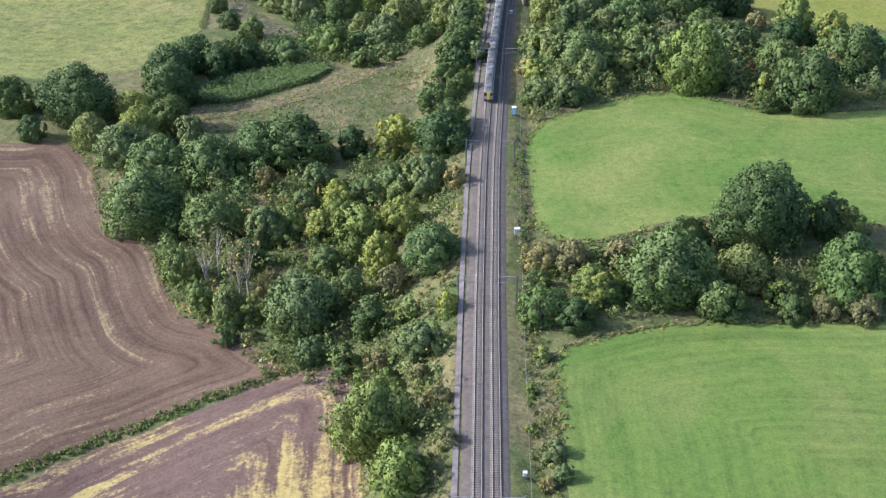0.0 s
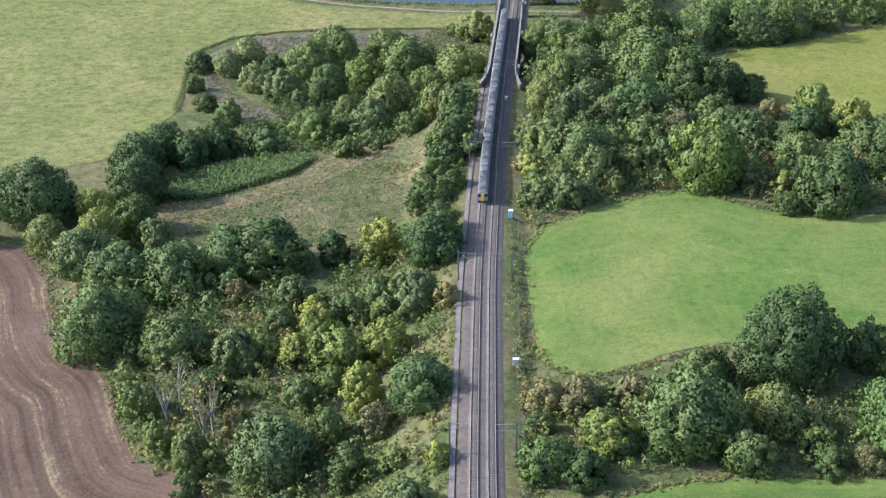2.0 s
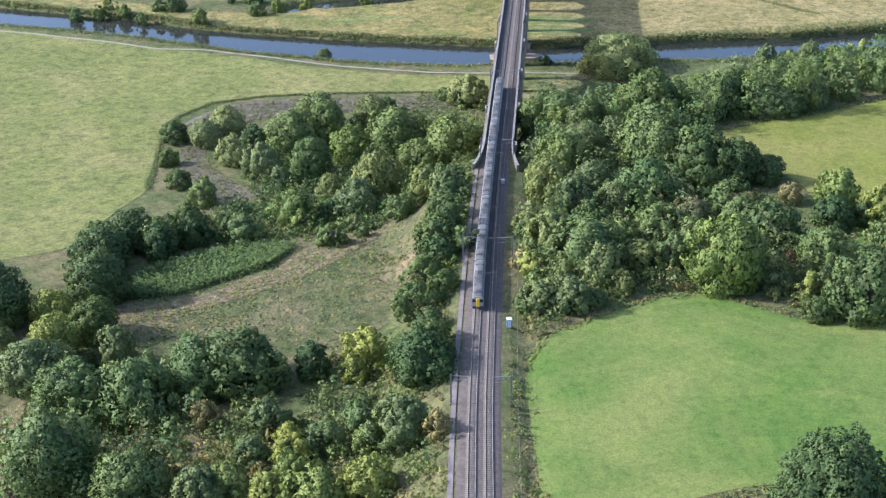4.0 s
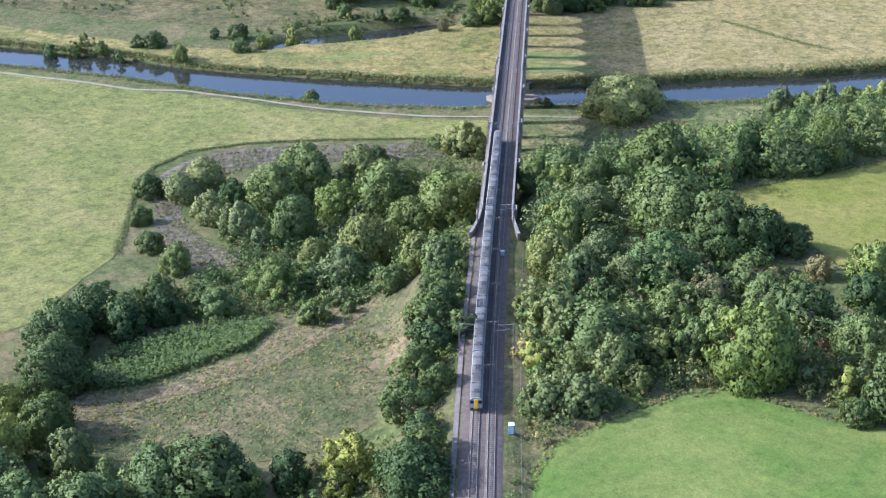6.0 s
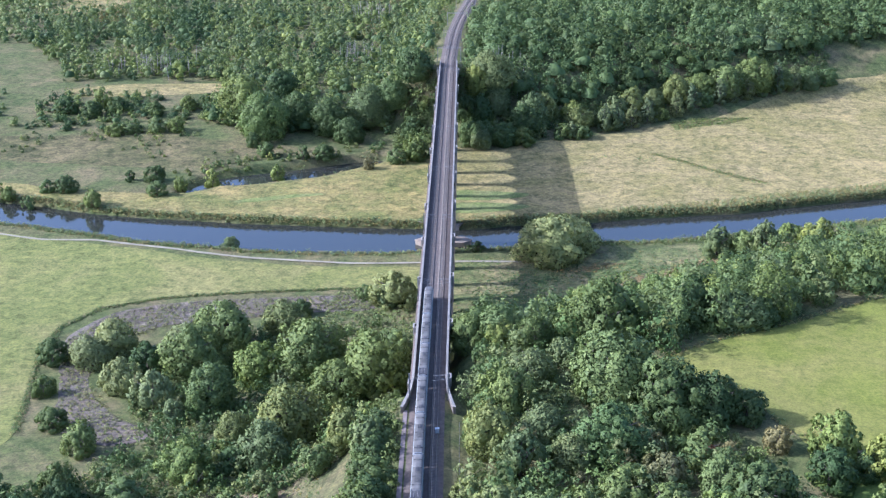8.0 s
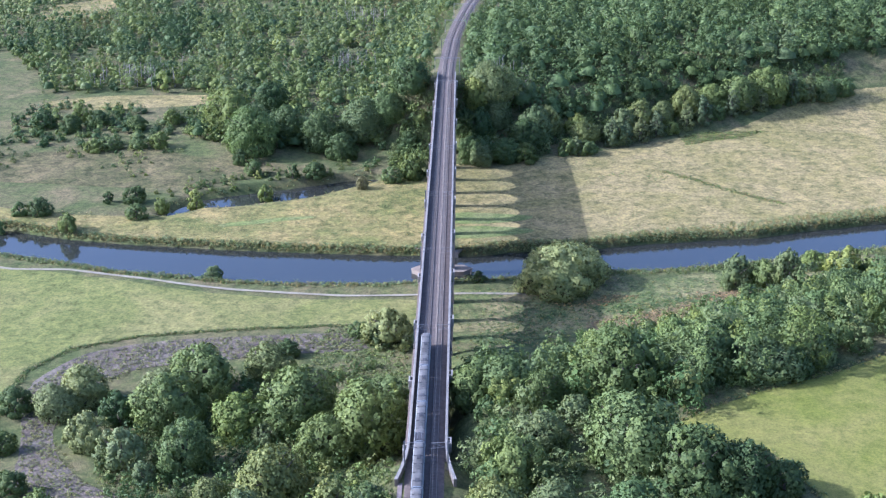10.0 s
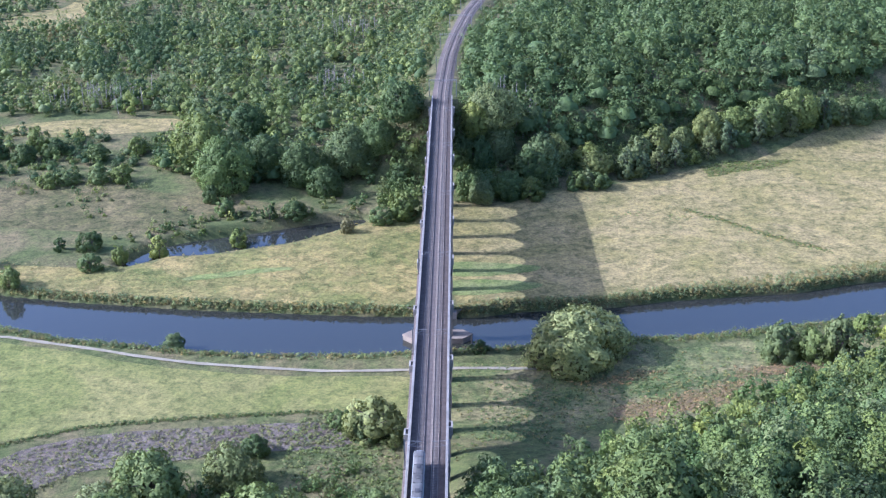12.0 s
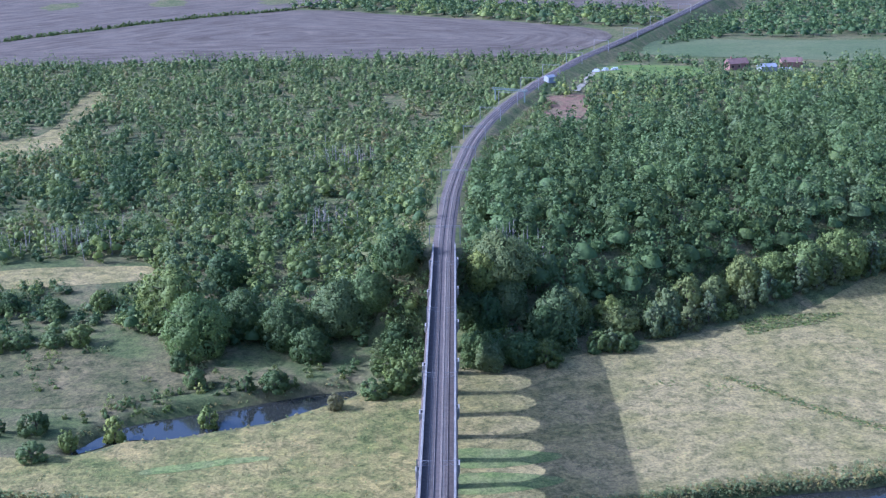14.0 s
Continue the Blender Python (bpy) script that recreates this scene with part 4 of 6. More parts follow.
def tree_proto(kind, size, variant):
    key = (kind, size, variant)
    if key in PROTO:
        return PROTO[key]
    width, n, leaf = SIZES[size]
    r = np.random.default_rng(hash_of(key))
    tall = width * ASPECT[kind]
    base = tall * 0.02
    if kind == "D":
        n, base = n // 12, tall * 0.55
    if kind == "R":
        n = int(n * 0.75)
    root = tagged(new("shrub" if size == "small" else "tree"), LABELS[kind], "bush" if size == "small" else "tree")
    limbs = [tube([(0, 0, -1.0), (0.02 * width, 0, tall * 0.25), (0, 0.02 * width, tall * 0.7)], [width * 0.035, width * 0.026, width * 0.008])]
    for k in range(7):
        a, z = r.uniform(0, 6.28), tall * r.uniform(0.2, 0.5)
        e = Vector((math.cos(a) * width * r.uniform(0.22, 0.36), math.sin(a) * width * r.uniform(0.22, 0.36), tall * r.uniform(0.55, 0.85)))
        limbs.append(tube([(0, 0, z), Vector((e.x * 0.5, e.y * 0.5, z + (e.z - z) * 0.6)), e], [width * 0.016, width * 0.011, width * 0.003], 5))
    v, f = tubes(limbs)
    tr = new("trunk", mesh_of("trunk", v, f, PALE_BARK if kind == "D" else BARK, True))
    tr.parent = root
    p, nm, s, own = crown(r, width, tall, base, int({"small": 16, "medium": 38, "large": 70, "huge": 105}[size] * (1.6 if kind in "PRVS" else 1)), n, leaf, {"O": 0.42, "G": 0.45, "B": 0.45, "Y": 0.4, "P": 0.34, "R": 0.4, "D": 0.6, "A": 0.12, "W": 0.42, "V": 0.36, "S": 0.4}[kind])
    v, f, soft = leaf_clumps(p, nm, s, r)
    me = mesh_of("crown", v, f, LEAVES[kind], True, soft)
    me.attributes.new("tone", "FLOAT", "POINT").data.foreach_set("value", np.repeat(own, 3).astype(np.float32))
    cr = new("crown", me)
    cr.parent = root
    PROTO[key] = (root, width, [0])
    return PROTO[key]


def hash_of(key):
    return sum(ord(c) * (i * 7 + 3) for i, c in enumerate(str(key)))


def plant(kind, x, y, w):
    size = "small" if w < 8 else "medium" if w < 14.5 else "large" if w < 25 else "huge"
    root, width, used = tree_proto(kind, size, int(x * 7 + y * 13) % 3)
    s = w / width
    z = max(float(height(np.array([x]), np.array([y]))[0]), 0.2) - 0.1
    q = Euler((0, 0, (x * 12.9 + y * 78.2) % 6.28)).to_quaternion()
    m = Matrix.LocRotScale((x, y, z), q, (s * (0.9 + (y * 5.3 % 1) * 0.2), s * (0.9 + (x * 3.1 % 1) * 0.2), s * (0.88 + (y * 2.3 % 1) * 0.24)))
    if used[0]:
        copy_thing(root, m)
    else:
        root.matrix_basis = m
        used[0] = 1


TREES = []
TREES.append(("O", [(-140.7, 377.3, 13.7), (-129, 381.4, 12), (-116.3, 373.2, 22.5), (-128.2, 357.3, 8.7), (-89.4, 384.3, 17.5), (-93.3, 404.1, 16.4), (-85.6, 363.4, 13.3), (-43.8, 336.6, 19), (-50.8, 275.8, 10), (-0.9, 324.1, 14.6), (-27.7, 338.5, 11), (-17.1, 244.6, 10.4), (-22, 230.7, 6.9), (-11.6, 218.4, 4.8), (75.5, 267.1, 23.6), (96.8, 267.1, 11.6), (107.9, 345.9, 21.5), (128.9, 371.1, 19.3), (28.7, 229.5, 7.9), (76.5, 233.5, 7.4), (59.5, 260.6, 9.4), (56.8, 258.9, 12.9), (93, 268.6, 9.7), (-71.6, 424.4, 14.3), (-79.7, 414.7, 12.3), (5.2, 395.6, 10.9), (-0, 368.9, 12.4), (-2.4, 356.2, 10.5), (-0.9, 326.9, 13.1), (3.8, 378.9, 9.2)]))
TREES.append(("O", [(53.9, 472, 14.6), (76.3, 479.9, 20.7), (108.2, 497.5, 18.4), (81.9, 427.3, 21.1), (92.8, 424.3, 17.5), (102.4, 425, 10.6), (92.8, 382.9, 12.7), (94.8, 342, 7.9), (111.9, 392.5, 9.8), (121, 394.6, 8.2), (-65.6, 526.5, 11.2), (-16.8, 569.2, 7.7), (-73.2, 430.8, 14.6), (-98.5, 535.9, 10.4), (-95.8, 509.7, 8.8), (-86.5, 481, 8.8), (4.1, 393.7, 12.3), (-88.6, 421.5, 16.9), (38.8, 825.2, 18.6), (41.5, 824.8, 12.3), (91.8, 779.8, 11.8), (64.6, 806.6, 18.2), (71.8, 802.1, 18.2), (-131.9, 724.4, 11.7), (-104.7, 739, 6), (-92.3, 739.2, 8.5), (-22.2, 765.2, 5.8), (-11.7, 767, 10.6), (-26.6, 820.2, 22.8), (-9.4, 808.5, 25.3)]))
TREES.append(("O", [(35.1, 802, 12.6), (1.6, 792.5, 16.5), (-38.1, 878.8, 21.6), (35.6, 759.3, 12.6), (-157.6, 854.6, 11.8), (-142, 848.7, 11.8), (-128.8, 856.1, 11.9), (-107, 847.4, 10.6), (-48.7, 787.8, 9.2), (93.2, 793.9, 18.3), (83, 779.2, 13.6), (53.4, 630.5, 5.7), (103.3, 487.3, 12.5), (123.4, 484.4, 12.5), (83.2, 491, 14), (167.1, 558.2, 15.5)]))
TREES.append(("G", [(-80.2, 299.3, 21.1), (-82.4, 329.7, 16.3), (-67.8, 327, 14.6), (-61.7, 291, 15.6), (-66.7, 271.7, 10.6), (-54.8, 336.6, 13.3), (-40.9, 291.1, 9.6), (-22, 306.2, 9.2), (-14.5, 312.2, 10.1), (-12.8, 303, 7.6), (-29.8, 272.2, 8.5), (-3.7, 262.3, 14.8), (-22.9, 257.1, 8.8), (-8.3, 243, 5.8), (-13.2, 199.5, 13.4), (103.3, 371.9, 12.3), (20.8, 245.9, 6.4), (50.2, 240.6, 15.7), (60.8, 242, 7.6), (37.7, 238.5, 7.5), (17.1, 193.2, 2.8), (-50.6, 244.3, 5.3), (-59.9, 260.2, 7.6), (59.8, 233.7, 10.2), (-30, 418.4, 6.2), (5.4, 424.9, 10.6), (45.1, 484.1, 14), (36.2, 485, 14), (70.3, 439.8, 17.2), (41.7, 433.9, 14.3)]))
TREES.append(("G", [(63.8, 410.5, 13.6), (42.2, 370.9, 13.9), (62.9, 389.7, 12.9), (85.1, 406.6, 11.8), (64.1, 370.2, 10.8), (86.4, 392.3, 13), (103.9, 367.8, 13.8), (123.3, 375.6, 12.5), (71.2, 382, 11.1), (52.1, 381.8, 11.1), (-41.5, 541.8, 17.1), (-50.8, 522.8, 15.3), (-11.5, 516.6, 18.7), (8.2, 502.8, 18.3), (-40.8, 491.7, 16.6), (-56.3, 426.2, 12.9), (-80.6, 420.3, 12.7), (-74.3, 462.8, 10.6), (7.2, 583.3, 7.3), (15.8, 531.8, 12.3), (-28.1, 416.8, 7.1), (-19.4, 423.6, 4.5), (10.7, 382.3, 7), (-3, 496.1, 13.3), (-7, 429.6, 9.7), (-31.3, 446.1, 8.5), (-95.7, 414, 12.9), (35.4, 804.2, 9.7), (34.6, 759.5, 11.4), (69.9, 783.3, 13.3)]))
TREES.append(("G", [(81.6, 781.6, 13.3), (-89.2, 718.5, 9.2), (-80, 728.9, 7.4), (-116.1, 705, 9), (24.9, 818.7, 22.7), (-56.6, 841.1, 20.5), (24.9, 754, 10.4), (-124.5, 815.3, 10.1), (-116.5, 817, 9.6), (-102.6, 817.1, 10.2), (-91.3, 816.3, 9.6), (-139.1, 864.8, 12), (-90.3, 853.6, 10.7), (-41, 772.6, 8), (115.2, 790.2, 9.5), (123.6, 790.1, 9.5), (203.5, 844.9, 17.5), (219.9, 848, 16.4), (238, 856, 16.6), (255.4, 860.9, 16.7), (273.7, 867.4, 15), (287, 868, 12.6), (64.6, 786.8, 11), (159.2, 611.2, 11.8), (125.1, 508.3, 14.9), (145.4, 520.6, 17), (73.4, 494.3, 14.2), (112, 788, 5), (128, 793, 5), (175, 818, 8)]))
TREES.append(("G", [(203, 834, 9)]))
TREES.append(("B", [(-7.5, 182.9, 12.4), (77.1, 360, 21.3), (21.6, 231.6, 10.4), (91.2, 242.5, 17), (80.7, 358.4, 9), (-28.8, 514, 17.4), (-41.9, 442.4, 14.2), (24, 819.3, 14.8), (-45.2, 804.7, 26.4), (98.7, 511.9, 13.5)]))
TREES.append(("Y", [(-99.2, 369.2, 13.4), (-93.4, 351.7, 13.8), (-14, 340.6, 12.5), (-16.9, 334.3, 6.9), (-29, 304.8, 8.4), (-28.2, 295, 9), (-31.7, 288, 8.1), (-22, 284.9, 10.2), (-23.5, 276.1, 8.5), (-16.2, 289, 7.4), (-10.1, 286.5, 10.2), (-15.4, 270.2, 10.5), (-45.4, 252.4, 7), (0.7, 237, 6.5), (33.7, 240.5, 8.8), (20.7, 217, 4.2), (17.8, 205.8, 3.2), (35, 238.7, 8.2), (75.2, 238.4, 7.7), (45.8, 478.6, 7.5), (27.6, 367.5, 6.4), (95.7, 352.8, 6.2), (116.5, 402.1, 11.7), (127.3, 395.7, 11.5), (-43.7, 519.9, 7), (-39.3, 434.9, 6.6), (-64.8, 735.1, 7), (-34.2, 743, 6.1), (124.6, 812.7, 16.6), (70.4, 816.9, 17.1)]))
TREES.append(("Y", [(183.7, 628.7, 8.2), (191.3, 613.6, 11.9)]))
TREES.append(("P", [(-107.9, 352.5, 13), (-95.5, 339.7, 16.7), (-77.4, 350, 12.9), (-46.4, 289, 8.9), (-35.6, 314.8, 8.7), (-38, 304, 9.2), (-47.2, 287.4, 9.6), (-4.3, 301.4, 11.3), (-31.8, 248.5, 17.7), (-51.5, 253, 7.4), (-30.2, 233.6, 9.5), (-5.3, 225.3, 12.7), (68.9, 246, 14.7), (76.3, 244, 7.7), (21.5, 186.1, 5.3), (22.3, 179, 4.3), (39.8, 255.8, 8.2), (115.8, 484.4, 16), (60.4, 462.7, 11.5), (50.4, 449.7, 13.9), (34.7, 416, 13.8), (48.3, 419.6, 15.6), (54.4, 405.7, 15.1), (28.6, 392, 11.7), (41.3, 403.6, 11.7), (33.9, 378.7, 12.6), (45.2, 361.8, 10.6), (56, 369.7, 12.3), (28.6, 349.2, 11.4), (36.1, 348.6, 11.7)]))
TREES.append(("P", [(42.1, 350.6, 8.8), (49.5, 357.7, 10.5), (24.8, 350.3, 7.3), (-50.4, 560.6, 13), (-22.5, 553.2, 18.8), (-31.8, 463.6, 15.5), (-17.3, 465.1, 20.9), (-22.7, 450.7, 15.1), (5.3, 423.2, 9.5), (-0.5, 436.2, 9.8), (-20.7, 506.5, 11.7), (78.6, 823.6, 26.4), (106.7, 810.8, 15.4), (13.2, 817.3, 25.6), (69.3, 778.4, 15.7), (100.7, 807.3, 19.3), (140.7, 804.9, 11.4), (148.8, 816.2, 12.7), (158.9, 822.1, 12.8), (172, 827.6, 14.1), (186.4, 837.8, 16.7), (81, 809.5, 17), (149.4, 614.4, 12.3), (167.3, 610.8, 11.8), (112.6, 495, 11.4), (131.9, 494, 14.3), (-48.8, 648.6, 8.7), (14.5, 577.3, 11.8), (242, 851, 9), (274, 863, 13)]))
TREES.append(("P", [(98, 797, 17), (125, 805, 14), (80, 816, 19)]))
TREES.append(("R", [(-50.7, 319.5, 7.7), (3.3, 297.8, 6.7), (-12.3, 258, 11.5), (-42.3, 262.6, 8.3), (-14, 227, 8), (0.9, 190.1, 4.8), (-4.5, 215.3, 5.7), (-1.1, 204.3, 6.2), (23.1, 254.2, 8.6), (30.1, 255.4, 8.6), (41.4, 255.3, 11.2), (91.9, 231.1, 8.6), (83.3, 232.9, 7.4), (20.1, 196.6, 3.1), (19.5, 177.2, 3.7), (29.7, 251, 10.3), (105.6, 410.1, 9.4), (54.7, 397.4, 6.6), (74.6, 397, 12.4), (10.4, 745.1, 8.7)]))
TREES.append(("D", [(-56.5, 271.5, 8.2), (-52.6, 266.5, 6.6), (-49.4, 259.5, 7.4), (-58.5, 265.5, 6.0), (-47.6, 261.5, 6.2)]))
TREES.append(("A", [(119, 789, 6), (140, 803, 9), (148, 805, 8), (156, 809, 10), (166, 815, 9), (184, 823, 10), (194, 829, 11), (213, 838, 10), (222, 842, 9), (232, 847, 11), (252, 856, 12), (263, 859, 11)]))
TREES.append(("O", [(5.5, 405, 10), (7, 416, 9.5), (3.5, 386, 10.5), (8.5, 431, 9), (5, 361, 9), (1.5, 344, 9.5), (2.5, 333, 8)]))
TREES.append(("G", [(-147.1, 711.7, 6.5), (-158.5, 720.8, 7.5), (-172.2, 720.0, 7.0), (-183.7, 720.7, 8.0), (-141.1, 724.9, 6.0), (-167.6, 728.3, 6.5)]))
TREES.append(("S", [(51.2, 379, 4.2), (81, 374, 4.6), (96, 373.5, 3.6), (87.4, 405, 6)]))
TREES.append(("W", [(83.5, 623.5, 32.5)]))
TREES.append(("V", [(-86.5, 533.1, 13.4), (-79.1, 541, 15.9), (-71.1, 507.8, 12.7), (-53.8, 539, 16.6), (-58.7, 492.3, 11.3), (-51.8, 481.6, 7.8), (-22.5, 430.5, 8.1), (17, 575.7, 12.3)]))

for kind, rows in TREES:
    for x, y, w in rows:
        plant(kind, x, y, w * 1.12)


# ---- undergrowth, hedges and woods ----
def thicket(name, poly, spacing, width, kinds, label, category, leaves=70, leaf=0.6, seed=1, tall=0.8, keep_out=(), base=0.0, clear=9.0, spread=0.16, gaps=0.0, hull=False):
    """Bushes or trees too many to count, over a piece of the plan: one object for each leaf colour.
    hull: gives each far crown a closed inside under its leaves."""
    r = np.random.default_rng(seed)
    edge = np.asarray(poly, float)
    lo, hi = edge.min(0), edge.max(0)
    gx, gy = np.meshgrid(np.arange(lo[0], hi[0], spacing), np.arange(lo[1], hi[1], spacing))
    p = np.stack([gx.ravel(), gy.ravel()], -1) + r.uniform(-0.5, 0.5, (gx.size, 2)) * spacing
    ok = inside_distance(p[:, 0], p[:, 1], edge) > 0
    ok &= np.abs(p[:, 0] - line_x(p[:, 1])) > clear
    for q in keep_out:
        ok &= inside_distance(p[:, 0], p[:, 1], np.asarray(q, float)) < 0
    if gaps:
        ok &= np.array([noise.noise(Vector((x * 0.045, y * 0.03, seed))) + 0.4 * noise.noise(Vector((x * 0.13, y * 0.13, seed + 5))) for x, y in p]) > gaps - 0.5
    p = p[ok]
    z = height(p[:, 0], p[:, 1])
    p, z = p[z > 0.2], z[z > 0.2]
    protos = []
    for k in range(5):
        protos.append(crown(r, 1.0, tall, base * tall, 8, leaves, 1.0, r.uniform(0.3, 0.5)))
    hulls = [dome(r, tall) for k in range(6)] if hull else []
    if hull:
        # kinds stand together in drifts
        drift = np.array([noise.noise(Vector((x * 0.022, y * 0.014, seed + 3))) for x, y in p]) * 1.5 + r.uniform(-0.75, 0.75, len(p))
        rank = np.argsort(np.argsort(drift)) / max(len(p), 1)
        which = np.searchsorted(np.cumsum([w for _, w in kinds]) - 1e-6, rank)
        which = np.clip(which, 0, len(kinds) - 1)
    else:
        which = r.choice(len(kinds), size=len(p), p=[w for _, w in kinds])
    for ki, (kind, _) in enumerate(kinds):
        sel = np.nonzero(which == ki)[0]
        cs, ns, ss, ts = [], [], [], []
        hv, hf, hn, ht, count = [], [], [], [], 0
        for i in sel:
            c, nm, s, own = protos[r.integers(5)]
            w = width[0] + (width[1] - width[0]) * r.uniform() ** 1.6
            a = r.uniform(0, 6.28)
            rot = np.array([[math.cos(a), -math.sin(a), 0], [math.sin(a), math.cos(a), 0], [0, 0, 1]])
            grow, foot = w * np.array([1, 1, r.uniform(0.8, 1.25)]), np.array([p[i, 0], p[i, 1], z[i] - 0.1])
            cs.append((c @ rot.T) * grow + foot)
            ns.append(nm @ rot.T)
            ss.append(np.where(s < 0, np.minimum(-s * w * 1.3, leaf * 2), s * leaf * r.uniform(0.85, 1.15)))
            shade = np.clip(r.normal(0.40 if hull else 0.54, spread), 0, 1)
            ts.append(np.repeat(np.clip(shade + (own - 0.5) * 0.7, 0, 1), 3))
            if hull:
                dv, df, dn = hulls[r.integers(6)]
                hv.append((dv @ rot.T) * grow + foot), hf.append(df + count), hn.append(dn @ rot.T), ht.append(np.full(len(dv), shade))
                count += len(dv)
        if cs:
            v, f, soft = leaf_clumps(np.vstack(cs), np.vstack(ns), np.concatenate(ss), r, 0.3 if hull else 0.44)
            if hull:
                v, f, soft = np.vstack([v] + hv), np.vstack([f] + [q + len(v) for q in hf]), np.vstack([soft] + hn)
                ts += ht
            me = mesh_of(name, v, f, LEAVES[kind], True, soft)
            me.attributes.new("tone", "FLOAT", "POINT").data.foreach_set("value", np.concatenate(ts).astype(np.float32))
            tagged(new(name, me), label, category, kind="stuff")


thicket("undergrowth", [(-66, 262), (-40, 232), (-8, 180), (1, 180), (3, 300), (-2, 345), (-40, 345), (-80, 345), (-104, 350), (-84, 300)], 4.2, (3.4, 7.2),
        [("G", 0.5), ("P", 0.3), ("B", 0.08), ("R", 0.12)], "dense mixed undergrowth beneath the trees", "undergrowth", 100, 0.5, 11, gaps=0.12)
thicket("undergrowth", [(-78, 430), (-60, 424), (-30, 428), (4, 430), (10, 470), (12, 560), (-10, 545), (-30, 555), (-60, 545), (-66, 500), (-60, 470)], 4.2, (3.8, 6.8),
        [("G", 0.45), ("P", 0.35), ("O", 0.2)], "dense mixed undergrowth beneath the trees", "undergrowth", 95, 0.58, 12)
thicket("undergrowth", [(22, 344), (60, 358), (100, 350), (135, 352), (135, 374), (106, 378), (98, 410), (84, 440), (80, 462), (60, 470), (30, 485), (30, 440), (24, 400)], 5.4, (4.2, 7.6),
        [("P", 0.45), ("G", 0.35), ("O", 0.2)], "dense mixed woodland undergrowth", "undergrowth", 110, 0.6, 13)
thicket("undergrowth", [(28, 480), (60, 476), (90, 470), (125, 488), (180, 512), (300, 545), (300, 575), (180, 560), (130, 552), (90, 530), (60, 525), (34, 530)], 6.4, (5, 9),
        [("O", 0.5), ("G", 0.4), ("P", 0.1)], "dense wooded bank undergrowth", "undergrowth", 110, 0.72, 14)
thicket("bank_trees", [(90, 468), (112, 479), (136, 489), (180, 508), (330, 542), (330, 582), (180, 558), (120, 535), (98, 505)], 8.6, (11, 18), [("O", 0.34), ("G", 0.5), ("P", 0.16)], "line of dark broad-leaved trees on a wooded bank", "trees", 680, 0.62, 15, 0.95)
thicket("bank_trees", [(60, 530), (90, 530), (120, 545), (180, 570), (240, 600), (250, 625), (190, 616), (150, 593), (130, 577), (113, 564), (96, 557), (80, 548)], 6.2, (6, 11), [("G", 0.55), ("B", 0.2), ("P", 0.15), ("O", 0.1)],
        "green trees at the foot of the wooded bank", "trees", 380, 0.55, 54, 0.9)
thicket("wood_trees", [(24, 350), (60, 362), (100, 354), (130, 356), (128, 372), (104, 380), (97, 410), (84, 436), (78, 456), (58, 466), (32, 476), (30, 440), (26, 400)], 6.5, (7, 11.5),
        [("P", 0.5), ("G", 0.36), ("O", 0.07), ("R", 0.07)], "closed canopy of mixed young trees", "woodland", 270, 0.58, 44, 0.85, gaps=0.25)
thicket("wood_trees", [(-98, 345), (-84, 305), (-72, 280), (-58, 290), (-50, 330), (-70, 350)], 7.5, (7, 11), [("G", 0.5), ("P", 0.4), ("O", 0.1)], "closed canopy of mixed trees by the ploughed field", "woodland", 270, 0.58, 46, 0.85)
thicket("wood_trees", [(30, 484), (60, 476), (88, 466), (112, 480), (136, 490), (150, 502), (140, 532), (110, 545), (84, 535), (60, 520), (34, 520)], 7.6, (9, 15), [("O", 0.28), ("G", 0.52), ("P", 0.1), ("B", 0.1)], "closed canopy of broad-leaved trees on the bank", "woodland", 400, 0.66, 47, 0.85)
thicket("hedge", [(20, 232), (60, 233), (130, 236), (250, 240), (250, 262), (130, 258), (60, 262), (38, 262), (22, 262)], 3.7, (3.0, 6.2), [("G", 0.4), ("R", 0.22), ("P", 0.2), ("O", 0.18)],
        "overgrown mixed hedge between two fields", "hedge", 80, 0.48, 16)
thicket("hedge", [(17.5, 150), (22, 150), (22.5, 216), (21.5, 262), (21, 330), (17.5, 340), (18, 262), (16.5, 200)], 2.2, (1.8, 3.4), [("G", 0.35), ("R", 0.4), ("P", 0.25)],
        "patchy lineside hedge of shrubs and dead stalks", "hedge", 50, 0.36, 17, clear=5.9)
thicket("lineside_scrub", [(-2, 100), (2, 100), (4, 240), (5, 330), (9, 400), (14, 436), (4, 436), (-2, 330), (-3, 240)], 2.8, (1.2, 2.8), [("G", 0.3), ("R", 0.4), ("Y", 0.3)],
        "weedy scrub on the railway bank", "scrub", 45, 0.36, 18, clear=6.8)
thicket("hedge", [(-37, 231), (-54, 224), (-72, 213), (-90, 201), (-160, 166), (-161, 161), (-90, 196), (-72, 209), (-54, 220), (-37, 228)], 1.1, (1.0, 1.7), [("O", 0.6), ("G", 0.4)],
        "low clipped field hedge", "hedge", 36, 0.32, 19)
thicket("riverside_plants", [(-300, 745), (-145, 690), (-92, 663), (-41, 647.5), (-20, 642), (23, 640), (23, 634), (-41, 637), (-92, 653), (-145, 680), (-300, 735)], 1.9, (1.4, 2.8), [("G", 0.5), ("P", 0.5)],
        "waterside weeds and nettles on the river bank", "plants", 30, 0.3, 21)
thicket("riverside_plants", [(44, 640), (100, 640), (152, 644), (240, 656), (240, 640), (152, 632), (100, 629), (44, 629)], 2.2, (1.5, 3.0), [("G", 0.6), ("P", 0.4)],
        "waterside weeds and nettles on the river bank", "plants", 30, 0.32, 22)
